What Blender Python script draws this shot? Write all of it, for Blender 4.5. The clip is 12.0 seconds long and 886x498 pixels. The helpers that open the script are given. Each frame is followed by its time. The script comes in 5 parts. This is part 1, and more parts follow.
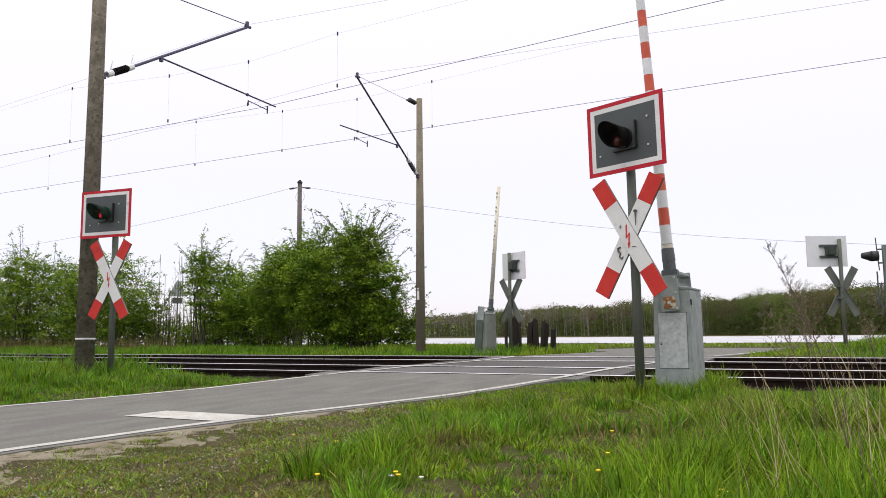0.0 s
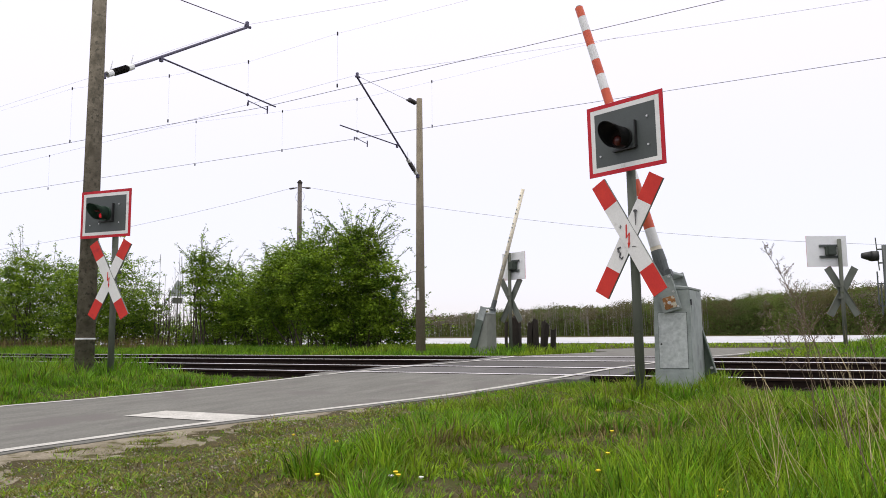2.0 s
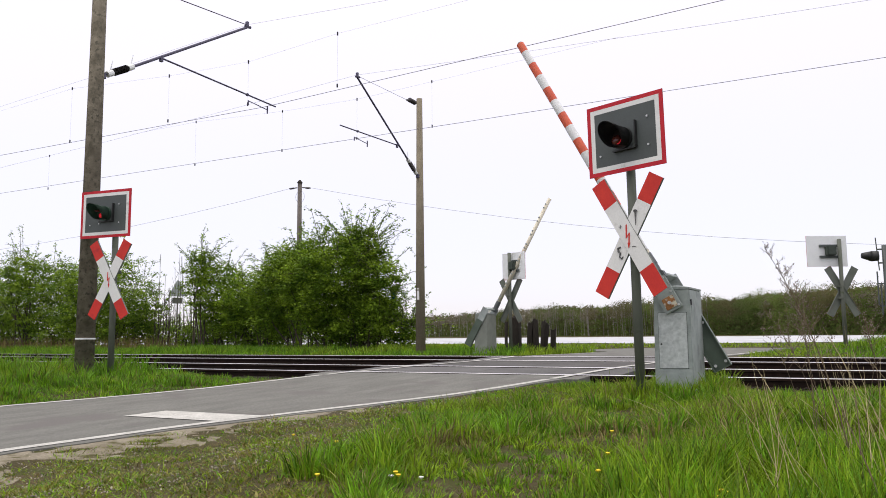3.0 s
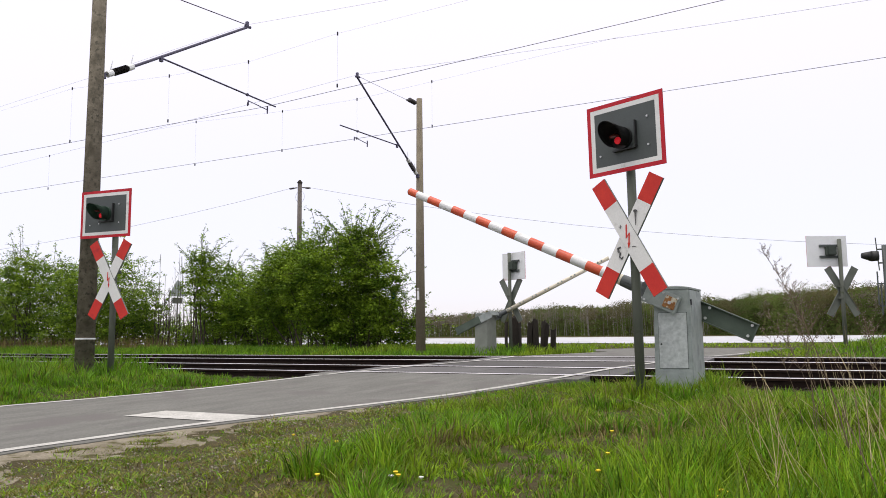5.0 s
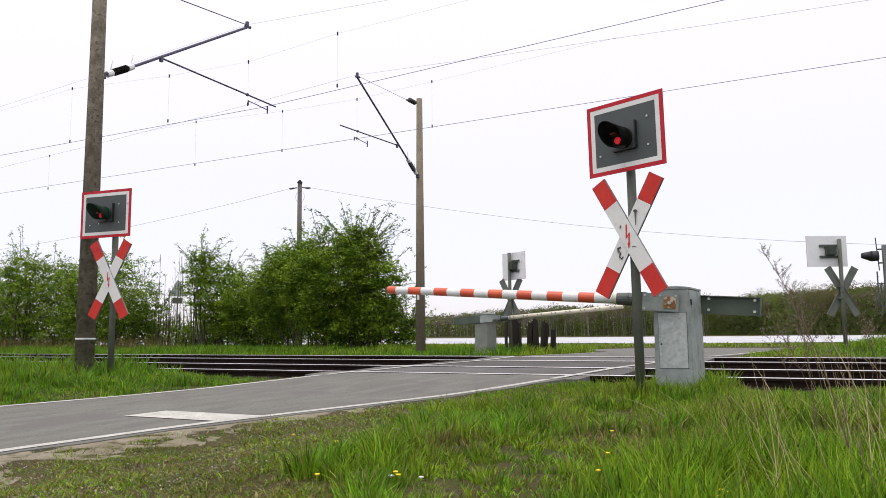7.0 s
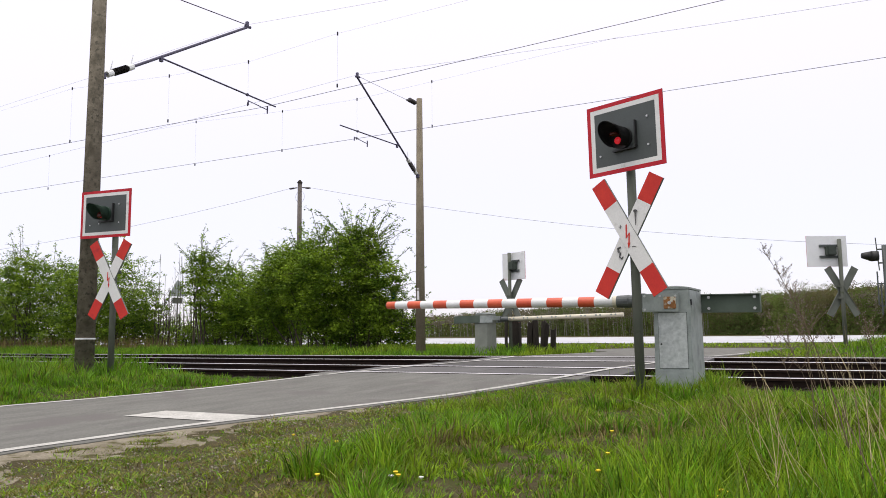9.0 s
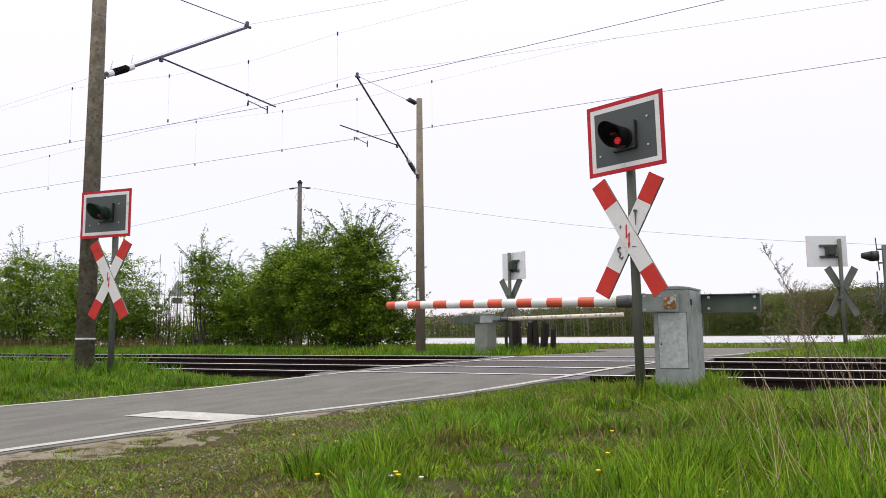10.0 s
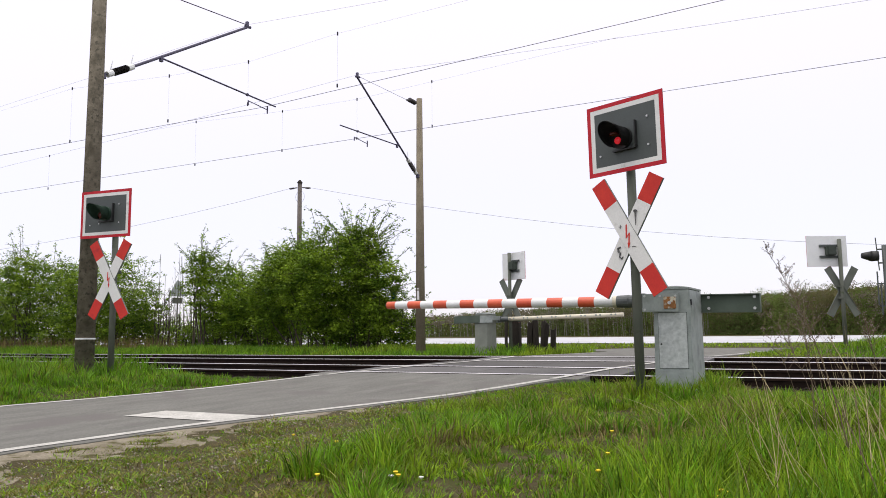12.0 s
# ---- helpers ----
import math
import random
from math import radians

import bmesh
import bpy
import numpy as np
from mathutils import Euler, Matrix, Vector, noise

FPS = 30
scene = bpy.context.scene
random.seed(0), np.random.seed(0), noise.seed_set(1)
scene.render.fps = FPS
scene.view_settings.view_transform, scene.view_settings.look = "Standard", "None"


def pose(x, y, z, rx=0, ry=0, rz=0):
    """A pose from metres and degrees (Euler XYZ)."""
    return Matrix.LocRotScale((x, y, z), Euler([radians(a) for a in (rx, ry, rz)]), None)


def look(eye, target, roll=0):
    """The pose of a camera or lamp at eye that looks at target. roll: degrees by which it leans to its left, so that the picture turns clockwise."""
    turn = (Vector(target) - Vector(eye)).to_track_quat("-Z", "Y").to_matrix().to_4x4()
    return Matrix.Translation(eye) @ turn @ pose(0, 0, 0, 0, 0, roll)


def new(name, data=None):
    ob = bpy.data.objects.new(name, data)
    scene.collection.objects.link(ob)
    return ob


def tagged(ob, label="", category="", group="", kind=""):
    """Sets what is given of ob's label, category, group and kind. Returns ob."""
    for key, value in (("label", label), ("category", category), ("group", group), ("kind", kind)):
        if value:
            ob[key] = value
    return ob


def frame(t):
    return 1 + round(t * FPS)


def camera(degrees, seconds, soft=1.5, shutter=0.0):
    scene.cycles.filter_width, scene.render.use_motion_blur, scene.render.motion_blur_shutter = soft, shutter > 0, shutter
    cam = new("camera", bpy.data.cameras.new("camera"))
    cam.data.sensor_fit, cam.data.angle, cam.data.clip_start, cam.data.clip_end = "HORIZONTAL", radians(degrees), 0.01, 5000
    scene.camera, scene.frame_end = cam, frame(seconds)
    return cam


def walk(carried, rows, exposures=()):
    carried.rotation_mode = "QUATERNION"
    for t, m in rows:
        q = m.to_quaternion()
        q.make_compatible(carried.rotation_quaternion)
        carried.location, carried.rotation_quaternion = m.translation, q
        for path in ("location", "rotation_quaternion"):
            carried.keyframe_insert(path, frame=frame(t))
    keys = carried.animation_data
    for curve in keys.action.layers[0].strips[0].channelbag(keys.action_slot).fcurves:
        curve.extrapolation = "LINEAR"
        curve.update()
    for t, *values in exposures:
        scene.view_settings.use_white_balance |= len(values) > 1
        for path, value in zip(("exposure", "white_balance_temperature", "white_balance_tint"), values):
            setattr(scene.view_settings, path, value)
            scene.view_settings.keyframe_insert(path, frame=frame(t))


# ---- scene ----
EYE = (0.0, 0.0, 0.56)
YAW, TILT = radians(27.5), radians(6.406)
VIEW = Vector((-math.sin(YAW) * math.cos(TILT), math.cos(YAW) * math.cos(TILT), math.sin(TILT)))
cam = camera(59.5, 12.0, soft=0.9)
stand = look(EYE, Vector(EYE) + 10 * VIEW, roll=-0.5)
walk(cam, [(0, stand), (12, stand)], exposures=[(0, 0.0), (12, 0.0)])

# ---- world and light: bright overcast day ----
world = bpy.data.worlds.new("overcast_sky")
scene.world = world
world.use_nodes = True
wn, wl = world.node_tree.nodes, world.node_tree.links
wn.clear()
sky = wn.new("ShaderNodeTexSky")
sky.sky_type = "NISHITA"
sky.sun_disc = False
sky.sun_elevation, sky.sun_rotation = radians(72), radians(212)
coord = wn.new("ShaderNodeTexCoord")
sep = wn.new("ShaderNodeSeparateXYZ")
cloud = wn.new("ShaderNodeValToRGB")
cloud.color_ramp.elements[0].position, cloud.color_ramp.elements[0].color = 0.0, (0.715, 0.67, 0.75, 1)
cloud.color_ramp.elements[1].position, cloud.color_ramp.elements[1].color = 1.0, (2.00, 1.88, 1.82, 1)
for at, tone in ((0.16, (0.82, 0.765, 0.85, 1)), (0.42, (0.98, 0.90, 0.97, 1)), (0.60, (1.20, 1.12, 1.12, 1))):
    cloud.color_ramp.elements.new(at).color = tone
bg_sky, bg_cloud = wn.new("ShaderNodeBackground"), wn.new("ShaderNodeBackground")
bg_sky.inputs["Strength"].default_value = 0.05
bg_cloud.inputs["Strength"].default_value = 1.0
both = wn.new("ShaderNodeAddShader")
wout = wn.new("ShaderNodeOutputWorld")
wl.new(coord.outputs["Generated"], sep.inputs[0])
wl.new(sep.outputs["Z"], cloud.inputs[0])
wl.new(sky.outputs[0], bg_sky.inputs["Color"])
wl.new(cloud.outputs[0], bg_cloud.inputs["Color"])
wl.new(bg_sky.outputs[0], both.inputs[0])
wl.new(bg_cloud.outputs[0], both.inputs[1])
wl.new(both.outputs[0], wout.inputs["Surface"])

sun = new("sun", bpy.data.lights.new("sun", "SUN"))
sun.data.energy, sun.data.angle, sun.data.color = 1.1, radians(35), (1.0, 0.94, 0.85)
sun.matrix_world = look((0, 0, 30), (5, 8, 0))


# ---- materials ----
def mat(name, a, b=None, scale=6.0, rough=0.7, metal=0.0, bump=0.15, fine=60.0, stain=None, stain_at=0.62, stain_scale=1.3, spread=0.0, emit=None, island=0.0, stretch=(1, 1, 1), spec=0.4):
    """Two-scale noise between colours a and b, stains of a third colour, fine bump. spread: variation by object; island: by piece."""
    m = bpy.data.materials.new(name)
    m.use_nodes = True
    n, l = m.node_tree.nodes, m.node_tree.links
    p = n["Principled BSDF"]
    b = b or tuple(c * 0.75 for c in a)
    co = n.new("ShaderNodeTexCoord")
    mp = n.new("ShaderNodeMapping")
    mp.inputs["Scale"].default_value = stretch
    l.new(co.outputs["Object"], mp.inputs[0])
    big = n.new("ShaderNodeTexNoise")
    big.inputs["Scale"].default_value, big.inputs["Detail"].default_value = scale, 6
    l.new(mp.outputs[0], big.inputs["Vector"])
    ramp = n.new("ShaderNodeMapRange")
    ramp.inputs["From Min"].default_value, ramp.inputs["From Max"].default_value = 0.3, 0.7
    l.new(big.outputs["Fac"], ramp.inputs[0])
    mix = n.new("ShaderNodeMix")
    mix.data_type = "RGBA"
    mix.inputs[6].default_value, mix.inputs[7].default_value = (*a, 1), (*b, 1)
    l.new(ramp.outputs[0], mix.inputs[0])
    col = mix.outputs[2]
    tiny = n.new("ShaderNodeTexNoise")
    tiny.inputs["Scale"].default_value, tiny.inputs["Detail"].default_value = fine, 4
    l.new(mp.outputs[0], tiny.inputs["Vector"])
    grain = n.new("ShaderNodeMapRange")
    grain.inputs["From Min"].default_value, grain.inputs["From Max"].default_value = 0.25, 0.75
    gr = 0.25 if rough > 0.8 else 0.06
    grain.inputs["To Min"].default_value, grain.inputs["To Max"].default_value = 1 - gr, 1 + gr
    l.new(tiny.outputs["Fac"], grain.inputs[0])
    val = grain.outputs[0]
    if spread or island:
        src = n.new("ShaderNodeNewGeometry").outputs["Random Per Island"] if island else n.new("ShaderNodeObjectInfo").outputs["Random"]
        vary = n.new("ShaderNodeMapRange")
        s = spread or island
        vary.inputs["To Min"].default_value, vary.inputs["To Max"].default_value = 1 - s, 1 + s
        l.new(src, vary.inputs[0])
        mul = n.new("ShaderNodeMath")
        mul.operation = "MULTIPLY"
        l.new(val, mul.inputs[0])
        l.new(vary.outputs[0], mul.inputs[1])
        val = mul.outputs[0]
    hsv = n.new("ShaderNodeHueSaturation")
    l.new(col, hsv.inputs["Color"])
    l.new(val, hsv.inputs["Value"])
    col = hsv.outputs[0]
    if stain:
        st = n.new("ShaderNodeTexNoise")
        st.inputs["Scale"].default_value, st.inputs["Detail"].default_value = stain_scale, 8
        l.new(co.outputs["Object"], st.inputs["Vector"])
        sr = n.new("ShaderNodeMapRange")
        sr.inputs["From Min"].default_value, sr.inputs["From Max"].default_value = stain_at, stain_at + 0.08
        l.new(st.outputs["Fac"], sr.inputs[0])
        m2 = n.new("ShaderNodeMix")
        m2.data_type = "RGBA"
        m2.inputs[7].default_value = (*stain, 1)
        l.new(sr.outputs[0], m2.inputs[0])
        l.new(col, m2.inputs[6])
        col = m2.outputs[2]
    l.new(col, p.inputs["Base Color"])
    p.inputs["Roughness"].default_value, p.inputs["Metallic"].default_value = rough, metal
    p.inputs["Specular IOR Level"].default_value = spec
    if bump:
        bp = n.new("ShaderNodeBump")
        bp.inputs["Strength"].default_value, bp.inputs["Distance"].default_value = bump, 0.01
        l.new(tiny.outputs["Fac"], bp.inputs["Height"])
        l.new(bp.outputs[0], p.inputs["Normal"])
    if emit:
        p.inputs["Emission Color"].default_value = (*emit[:3], 1)
        p.inputs["Emission Strength"].default_value = emit[3]
    return m


def leafy(name, a, b, island=0.5, through_light=0.3, scale=0.9, sheen=0.2):
    """Leaf or grass: colour varies by patch and by blade, some light passes through."""
    m = mat(name, a, b, scale=scale, rough=0.5, bump=0, fine=7, island=island)
    m.node_tree.nodes["Principled BSDF"].inputs["Specular IOR Level"].default_value = sheen
    n, l = m.node_tree.nodes, m.node_tree.links
    p, out = n["Principled BSDF"], n["Material Output"]
    col = p.inputs["Base Color"].links[0].from_socket
    tr = n.new("ShaderNodeBsdfTranslucent")
    l.new(col, tr.inputs[0])
    mx = n.new("ShaderNodeMixShader")
    mx.inputs[0].default_value = through_light
    l.new(p.outputs[0], mx.inputs[1])
    l.new(tr.outputs[0], mx.inputs[2])
    l.new(mx.outputs[0], out.inputs[0])
    return m


M = {
    "asphalt": mat("asphalt", (0.168, 0.167, 0.151), (0.128, 0.127, 0.115), 5.0, 0.92, bump=0.6, fine=110, stain=(0.135, 0.128, 0.12), stain_at=0.56, stain_scale=1.3, stretch=(1, 0.22, 1), spec=0.1),
    "asphalt_dark": mat("asphalt_dark", (0.075, 0.072, 0.069), (0.105, 0.101, 0.097), 1.5, 0.85, bump=0.5, fine=140, spec=0.1),
    "paint_line": mat("paint_line", (0.50, 0.49, 0.455), (0.36, 0.355, 0.325), 7, 0.85, stain=(0.26, 0.25, 0.235), stain_at=0.64, stain_scale=6, spec=0.1),
    "soil": mat("soil", (0.085, 0.068, 0.038), (0.042, 0.038, 0.017), 2.3, 0.95, bump=1.0, fine=38, stain=(0.055, 0.058, 0.02), stain_at=0.50, stain_scale=3.2, spec=0.05),
    "sand": mat("sand", (0.27, 0.24, 0.185), (0.15, 0.13, 0.09), 3.5, 0.95, bump=1.0, fine=55, stain=(0.075, 0.07, 0.03), stain_at=0.55, stain_scale=4.5, spec=0.05),
    "teal": mat("teal_plate", (0.02, 0.12, 0.15), (0.02, 0.10, 0.12), 5, 0.5, bump=0),
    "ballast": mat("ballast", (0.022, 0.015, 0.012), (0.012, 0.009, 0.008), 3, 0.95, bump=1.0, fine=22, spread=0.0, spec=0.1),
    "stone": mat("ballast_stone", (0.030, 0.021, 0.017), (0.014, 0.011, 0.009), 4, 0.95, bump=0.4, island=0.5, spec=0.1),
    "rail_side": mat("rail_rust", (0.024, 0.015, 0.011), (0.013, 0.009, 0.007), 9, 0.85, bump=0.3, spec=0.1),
    "rail_top": mat("rail_top", (0.72, 0.71, 0.71), (0.6, 0.58, 0.58), 3, 0.22, metal=1.0, bump=0.03),
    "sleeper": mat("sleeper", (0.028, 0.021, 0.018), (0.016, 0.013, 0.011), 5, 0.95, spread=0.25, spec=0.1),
    "galv": mat("galvanised", (0.37, 0.405, 0.385), (0.265, 0.30, 0.28), 9, 0.55, metal=0.3, bump=0.08, fine=40, stain=(0.24, 0.26, 0.25), stain_at=0.6, stain_scale=4, spec=0.25),
    "sign_back": mat("sign_back", (0.15, 0.165, 0.14), (0.11, 0.125, 0.10), 5, 0.6, bump=0.05),
    "galv_dull": mat("dull_galvanised", (0.235, 0.25, 0.215), (0.18, 0.195, 0.165), 5, 0.7, metal=0.1, bump=0.1, spec=0.2),
    "socket": mat("cast_socket", (0.13, 0.14, 0.14), (0.09, 0.10, 0.10), 9, 0.6, metal=0.3, bump=0.1),
    "galv_door": mat("galvanised_door", (0.58, 0.61, 0.59), (0.38, 0.41, 0.395), 26, 0.45, metal=0.25, bump=0.05, fine=60),
    "post": mat("grey_green_post", (0.125, 0.135, 0.11), (0.08, 0.09, 0.07), 8, 0.7, stain=(0.07, 0.085, 0.05), stain_at=0.6, stain_scale=6, stretch=(1, 1, 0.2), spec=0.25),
    "plate_grey": mat("slate_grey_paint", (0.07, 0.082, 0.078), (0.06, 0.07, 0.066), 4, 0.5, bump=0.02),
    "plate_back": mat("plate_back", (0.80, 0.82, 0.81), (0.72, 0.74, 0.73), 3, 0.45, metal=0.1, bump=0.02, stain=(0.5, 0.52, 0.52), stain_scale=2),
    "white": mat("white_reflective", (0.74, 0.74, 0.71), (0.66, 0.66, 0.63), 4, 0.45, bump=0.03, stain=(0.5, 0.5, 0.46), stain_at=0.68, stain_scale=7),
    "red": mat("red_reflective", (0.60, 0.042, 0.028), (0.50, 0.03, 0.025), 5, 0.6, bump=0.03, stain=(0.42, 0.03, 0.03), stain_at=0.66, stain_scale=6, spec=0.25),
    "rim_red": mat("rim_red", (0.52, 0.02, 0.032), (0.44, 0.016, 0.028), 5, 0.6, bump=0.03, spec=0.25),
    "red_faded": mat("boom_red", (0.62, 0.11, 0.045), (0.52, 0.075, 0.035), 7, 0.35, bump=0.03),
    "boom_white": mat("boom_white", (0.72, 0.73, 0.72), (0.62, 0.63, 0.62), 6, 0.35, bump=0.03, stain=(0.5, 0.49, 0.45), stain_at=0.66, stain_scale=5),
    "cream": mat("cream_boom", (0.70, 0.66, 0.53), (0.62, 0.57, 0.44), 4, 0.5, bump=0.03),
    "black": mat("black_paint", (0.016, 0.017, 0.017), (0.024, 0.025, 0.024), 8, 0.5, bump=0.04),
    "hood_green": mat("hood_green", (0.05, 0.095, 0.065), (0.035, 0.07, 0.05), 8, 0.45, bump=0.04),
    "glow": mat("lamp_glow", (0.6, 0.02, 0.02), (0.5, 0.02, 0.02), 8, 0.3, bump=0, emit=(1.0, 0.03, 0.05, 0.32)),
    "lens_dark": mat("lens_dark", (0.10, 0.025, 0.018), (0.08, 0.02, 0.015), 8, 0.25, bump=0),
    "green_paint": mat("green_paint", (0.085, 0.112, 0.085), (0.062, 0.085, 0.062), 5, 0.5, bump=0.05, stain=(0.2, 0.22, 0.19), stain_at=0.68, stain_scale=8),
    "box_green": mat("box_green", (0.045, 0.06, 0.045), (0.035, 0.045, 0.035), 6, 0.6, bump=0.05),
    "rust": mat("rust_patch", (0.42, 0.20, 0.07), (0.24, 0.10, 0.035), 30, 0.85, bump=0.3, stain=(0.62, 0.58, 0.46), stain_at=0.5, stain_scale=18),
    "bolt": mat("bolt_steel", (0.66, 0.67, 0.66), (0.5, 0.5, 0.5), 20, 0.4, metal=0.6, bump=0),
    "concrete": mat("mast_concrete", (0.215, 0.19, 0.145), (0.11, 0.098, 0.072), 7, 0.95, bump=0.7, fine=28, stain=(0.10, 0.092, 0.07), stain_at=0.55, stain_scale=17, spec=0.1),
    "mast_plain": mat("mast_plain", (0.24, 0.21, 0.15), (0.19, 0.165, 0.12), 3, 0.9, bump=0.3, fine=40, stain=(0.12, 0.10, 0.08), stain_at=0.62, stain_scale=2, spec=0.1),
    "tube": mat("cantilever_tube", (0.09, 0.085, 0.13), (0.07, 0.065, 0.1), 5, 0.5, metal=0.3, bump=0.02),
    "insulator": mat("insulator", (0.05, 0.045, 0.045), (0.04, 0.035, 0.035), 5, 0.25, bump=0),
    "wire": mat("copper_wire", (0.20, 0.195, 0.22), (0.16, 0.155, 0.18), 2, 0.5, metal=0.3, bump=0),
    "wood_pole": mat("wood_pole", (0.15, 0.13, 0.115), (0.09, 0.08, 0.07), 6, 0.9, bump=0.5, stretch=(1, 1, 0.1)),
    "old_wood": mat("old_wood", (0.05, 0.045, 0.038), (0.024, 0.021, 0.018), 6, 0.95, bump=0.8, stretch=(1, 1, 0.15), spread=0.3, spec=0.1),
    "foil": mat("white_foil", (0.52, 0.525, 0.545), (0.38, 0.385, 0.41), 0.35, 0.4, bump=0.2, fine=3, stain=(0.06, 0.065, 0.08), stain_at=0.66, stain_scale=0.35),
    "bark": mat("bark", (0.10, 0.085, 0.065), (0.055, 0.045, 0.035), 10, 0.95, bump=0.5, spec=0.1),
    "leaf": leafy("bush_leaf", (0.265, 0.385, 0.028), (0.06, 0.13, 0.012), 0.6, 0.34, 1.6),
    "grass": leafy("grass_blade", (0.16, 0.32, 0.012), (0.062, 0.155, 0.008), 0.65, 0.26, 2.2),
    "grass_dry": leafy("grass_dry", (0.34, 0.30, 0.11), (0.21, 0.18, 0.06)),
    # far wood: haze put into the leaves by little variation and high translucency
    "wood_leaf": leafy("far_leaf", (0.15, 0.20, 0.05), (0.085, 0.122, 0.04), 0.10, 0.42, 0.06, 0.0),
    "wood_dull": leafy("dull_leaf", (0.16, 0.15, 0.07), (0.105, 0.10, 0.05), 0.10, 0.38, 0.06, 0.0),
    "wood_bare": leafy("far_twig", (0.23, 0.205, 0.16), (0.16, 0.14, 0.105), 0.25, 0.2, 0.07, 0.0),
    "stalk": mat("dry_stalk", (0.50, 0.42, 0.24), (0.34, 0.27, 0.14), 12, 0.85, bump=0.2),
    "stalk_dark": mat("dark_stalk", (0.16, 0.115, 0.07), (0.095, 0.068, 0.042), 12, 0.85, bump=0.2),
    "grass_pale": leafy("grass_pale", (0.23, 0.345, 0.018), (0.125, 0.205, 0.012), 0.6, 0.26, 2.2),
    "grass_brown": leafy("grass_brown", (0.20, 0.15, 0.06), (0.115, 0.095, 0.035)),
    "moss": leafy("moss", (0.20, 0.19, 0.03), (0.12, 0.125, 0.022)),
    "pebble": mat("pebble", (0.30, 0.265, 0.21), (0.16, 0.14, 0.105), 5, 0.85, bump=0.2, island=0.5),
    "ink": mat("black_ink", (0.05, 0.05, 0.05), (0.12, 0.12, 0.12), 30, 0.7, bump=0),
    "bud": mat("seed_bud", (0.14, 0.11, 0.09), (0.27, 0.22, 0.18), 40, 0.9, bump=0),
    "birch": mat("birch_trunk", (0.30, 0.28, 0.25), (0.12, 0.11, 0.09), 2, 0.9, bump=0),
    "yellow": mat("dandelion", (0.80, 0.64, 0.03), (0.70, 0.52, 0.02), 30, 0.7, bump=0),
    "rubber": mat("crossing_panel", (0.135, 0.132, 0.129), (0.105, 0.102, 0.10), 1.2, 0.85, bump=0.4, fine=90, spread=0.12, spec=0.1),
}


# ---- mesh helpers ----
def box(bm, c, s, m=None, bevel=0.0):
    r = bmesh.ops.create_cube(bm, size=1.0, matrix=(m or Matrix()) @ Matrix.LocRotScale(c, None, s))
    if bevel:
        bmesh.ops.bevel(bm, geom=list({e for v in r["verts"] for e in v.link_edges}), offset=bevel, segments=2, affect="EDGES")
    return r["verts"]


def tube(bm, p, q, r0, r1=None, n=12, caps=True):
    """A tapered round bar from p to q."""
    p, q = Vector(p), Vector(q)
    d = q - p
    m = Matrix.Translation((p + q) / 2) @ d.to_track_quat("Z", "Y").to_matrix().to_4x4()
    bmesh.ops.create_cone(bm, cap_ends=caps, segments=n, radius1=r0, radius2=r0 if r1 is None else r1, depth=d.length, matrix=m)


def sweep(bm, pts, radii, n=6):
    """One round bar along a bent path, with a radius at each point."""
    pts = [Vector(p) for p in pts]
    rings = []
    for i, (p, r) in enumerate(zip(pts, radii)):
        d = (pts[min(i + 1, len(pts) - 1)] - pts[max(i - 1, 0)]).normalized()
        a = d.cross(Vector((0.31, 0.87, 0.12))).normalized()
        b = d.cross(a)
        rings.append([bm.verts.new(p + r * (math.cos(k * 2 * math.pi / n) * a + math.sin(k * 2 * math.pi / n) * b)) for k in range(n)])
    for u, v in zip(rings, rings[1:]):
        for k in range(n):
            bm.faces.new((u[k], u[(k + 1) % n], v[(k + 1) % n], v[k]))
    bm.faces.new(rings[0][::-1])
    bm.faces.new(rings[-1])


def plate(bm, pts, y0, y1):
    """A flat outline in x and z, given thickness from y0 to y1."""
    a = [bm.verts.new((x, y0, z)) for x, z in pts]
    b = [bm.verts.new((x, y1, z)) for x, z in pts]
    k = len(pts)
    fa = bm.faces.new(a)
    bm.faces.new(b[::-1])
    for i in range(k):
        bm.faces.new((a[i], b[i], b[(i + 1) % k], a[(i + 1) % k]))
    bmesh.ops.recalc_face_normals(bm, faces=bm.faces[:])


def mesh_of(name, bm, material, smooth=False):
    me = bpy.data.meshes.new(name)
    bm.to_mesh(me)
    bm.free()
    me.materials.append(material)
    if smooth:
        for f in me.polygons:
            f.use_smooth = len(f.vertices) == 4
    return me


def part(name, bm, material, parent=None, label="", smooth=False):
    ob = new(name, mesh_of(name, bm, material, smooth))
    ob.parent = parent
    return tagged(ob, label)


def shaped(name, fill, material, parent=None, label="", smooth=False):
    bm = bmesh.new()
    fill(bm)
    return part(name, bm, material, parent, label, smooth)


def thing(name, m, label, category, group="", kind=""):
    ob = new(name)
    ob.empty_display_size = 0.1
    ob.matrix_world = m
    return tagged(ob, label, category, group, kind)


def raw(name, verts, faces, material, parent=None):
    me = bpy.data.meshes.new(name)
    me.from_pydata(verts, [], faces)
    me.materials.append(material)
    me.update()
    ob = new(name, me)
    ob.parent = parent
    return ob


def smooth_step(x, a, b):
    t = np.clip((np.asarray(x, float) - a) / (b - a), 0, 1)
    return t * t * (3 - 2 * t)


# ---- lie of the land: Y runs across the railway, X along it ----
def road_z(y):
    return np.interp(y, [-40, 8, 11.2, 12.7, 15.2, 16.7, 20, 30, 60], [-1.1, -0.13, -0.03, 0.014, 0.04, 0.08, 0.06, 0.03, 0.0])


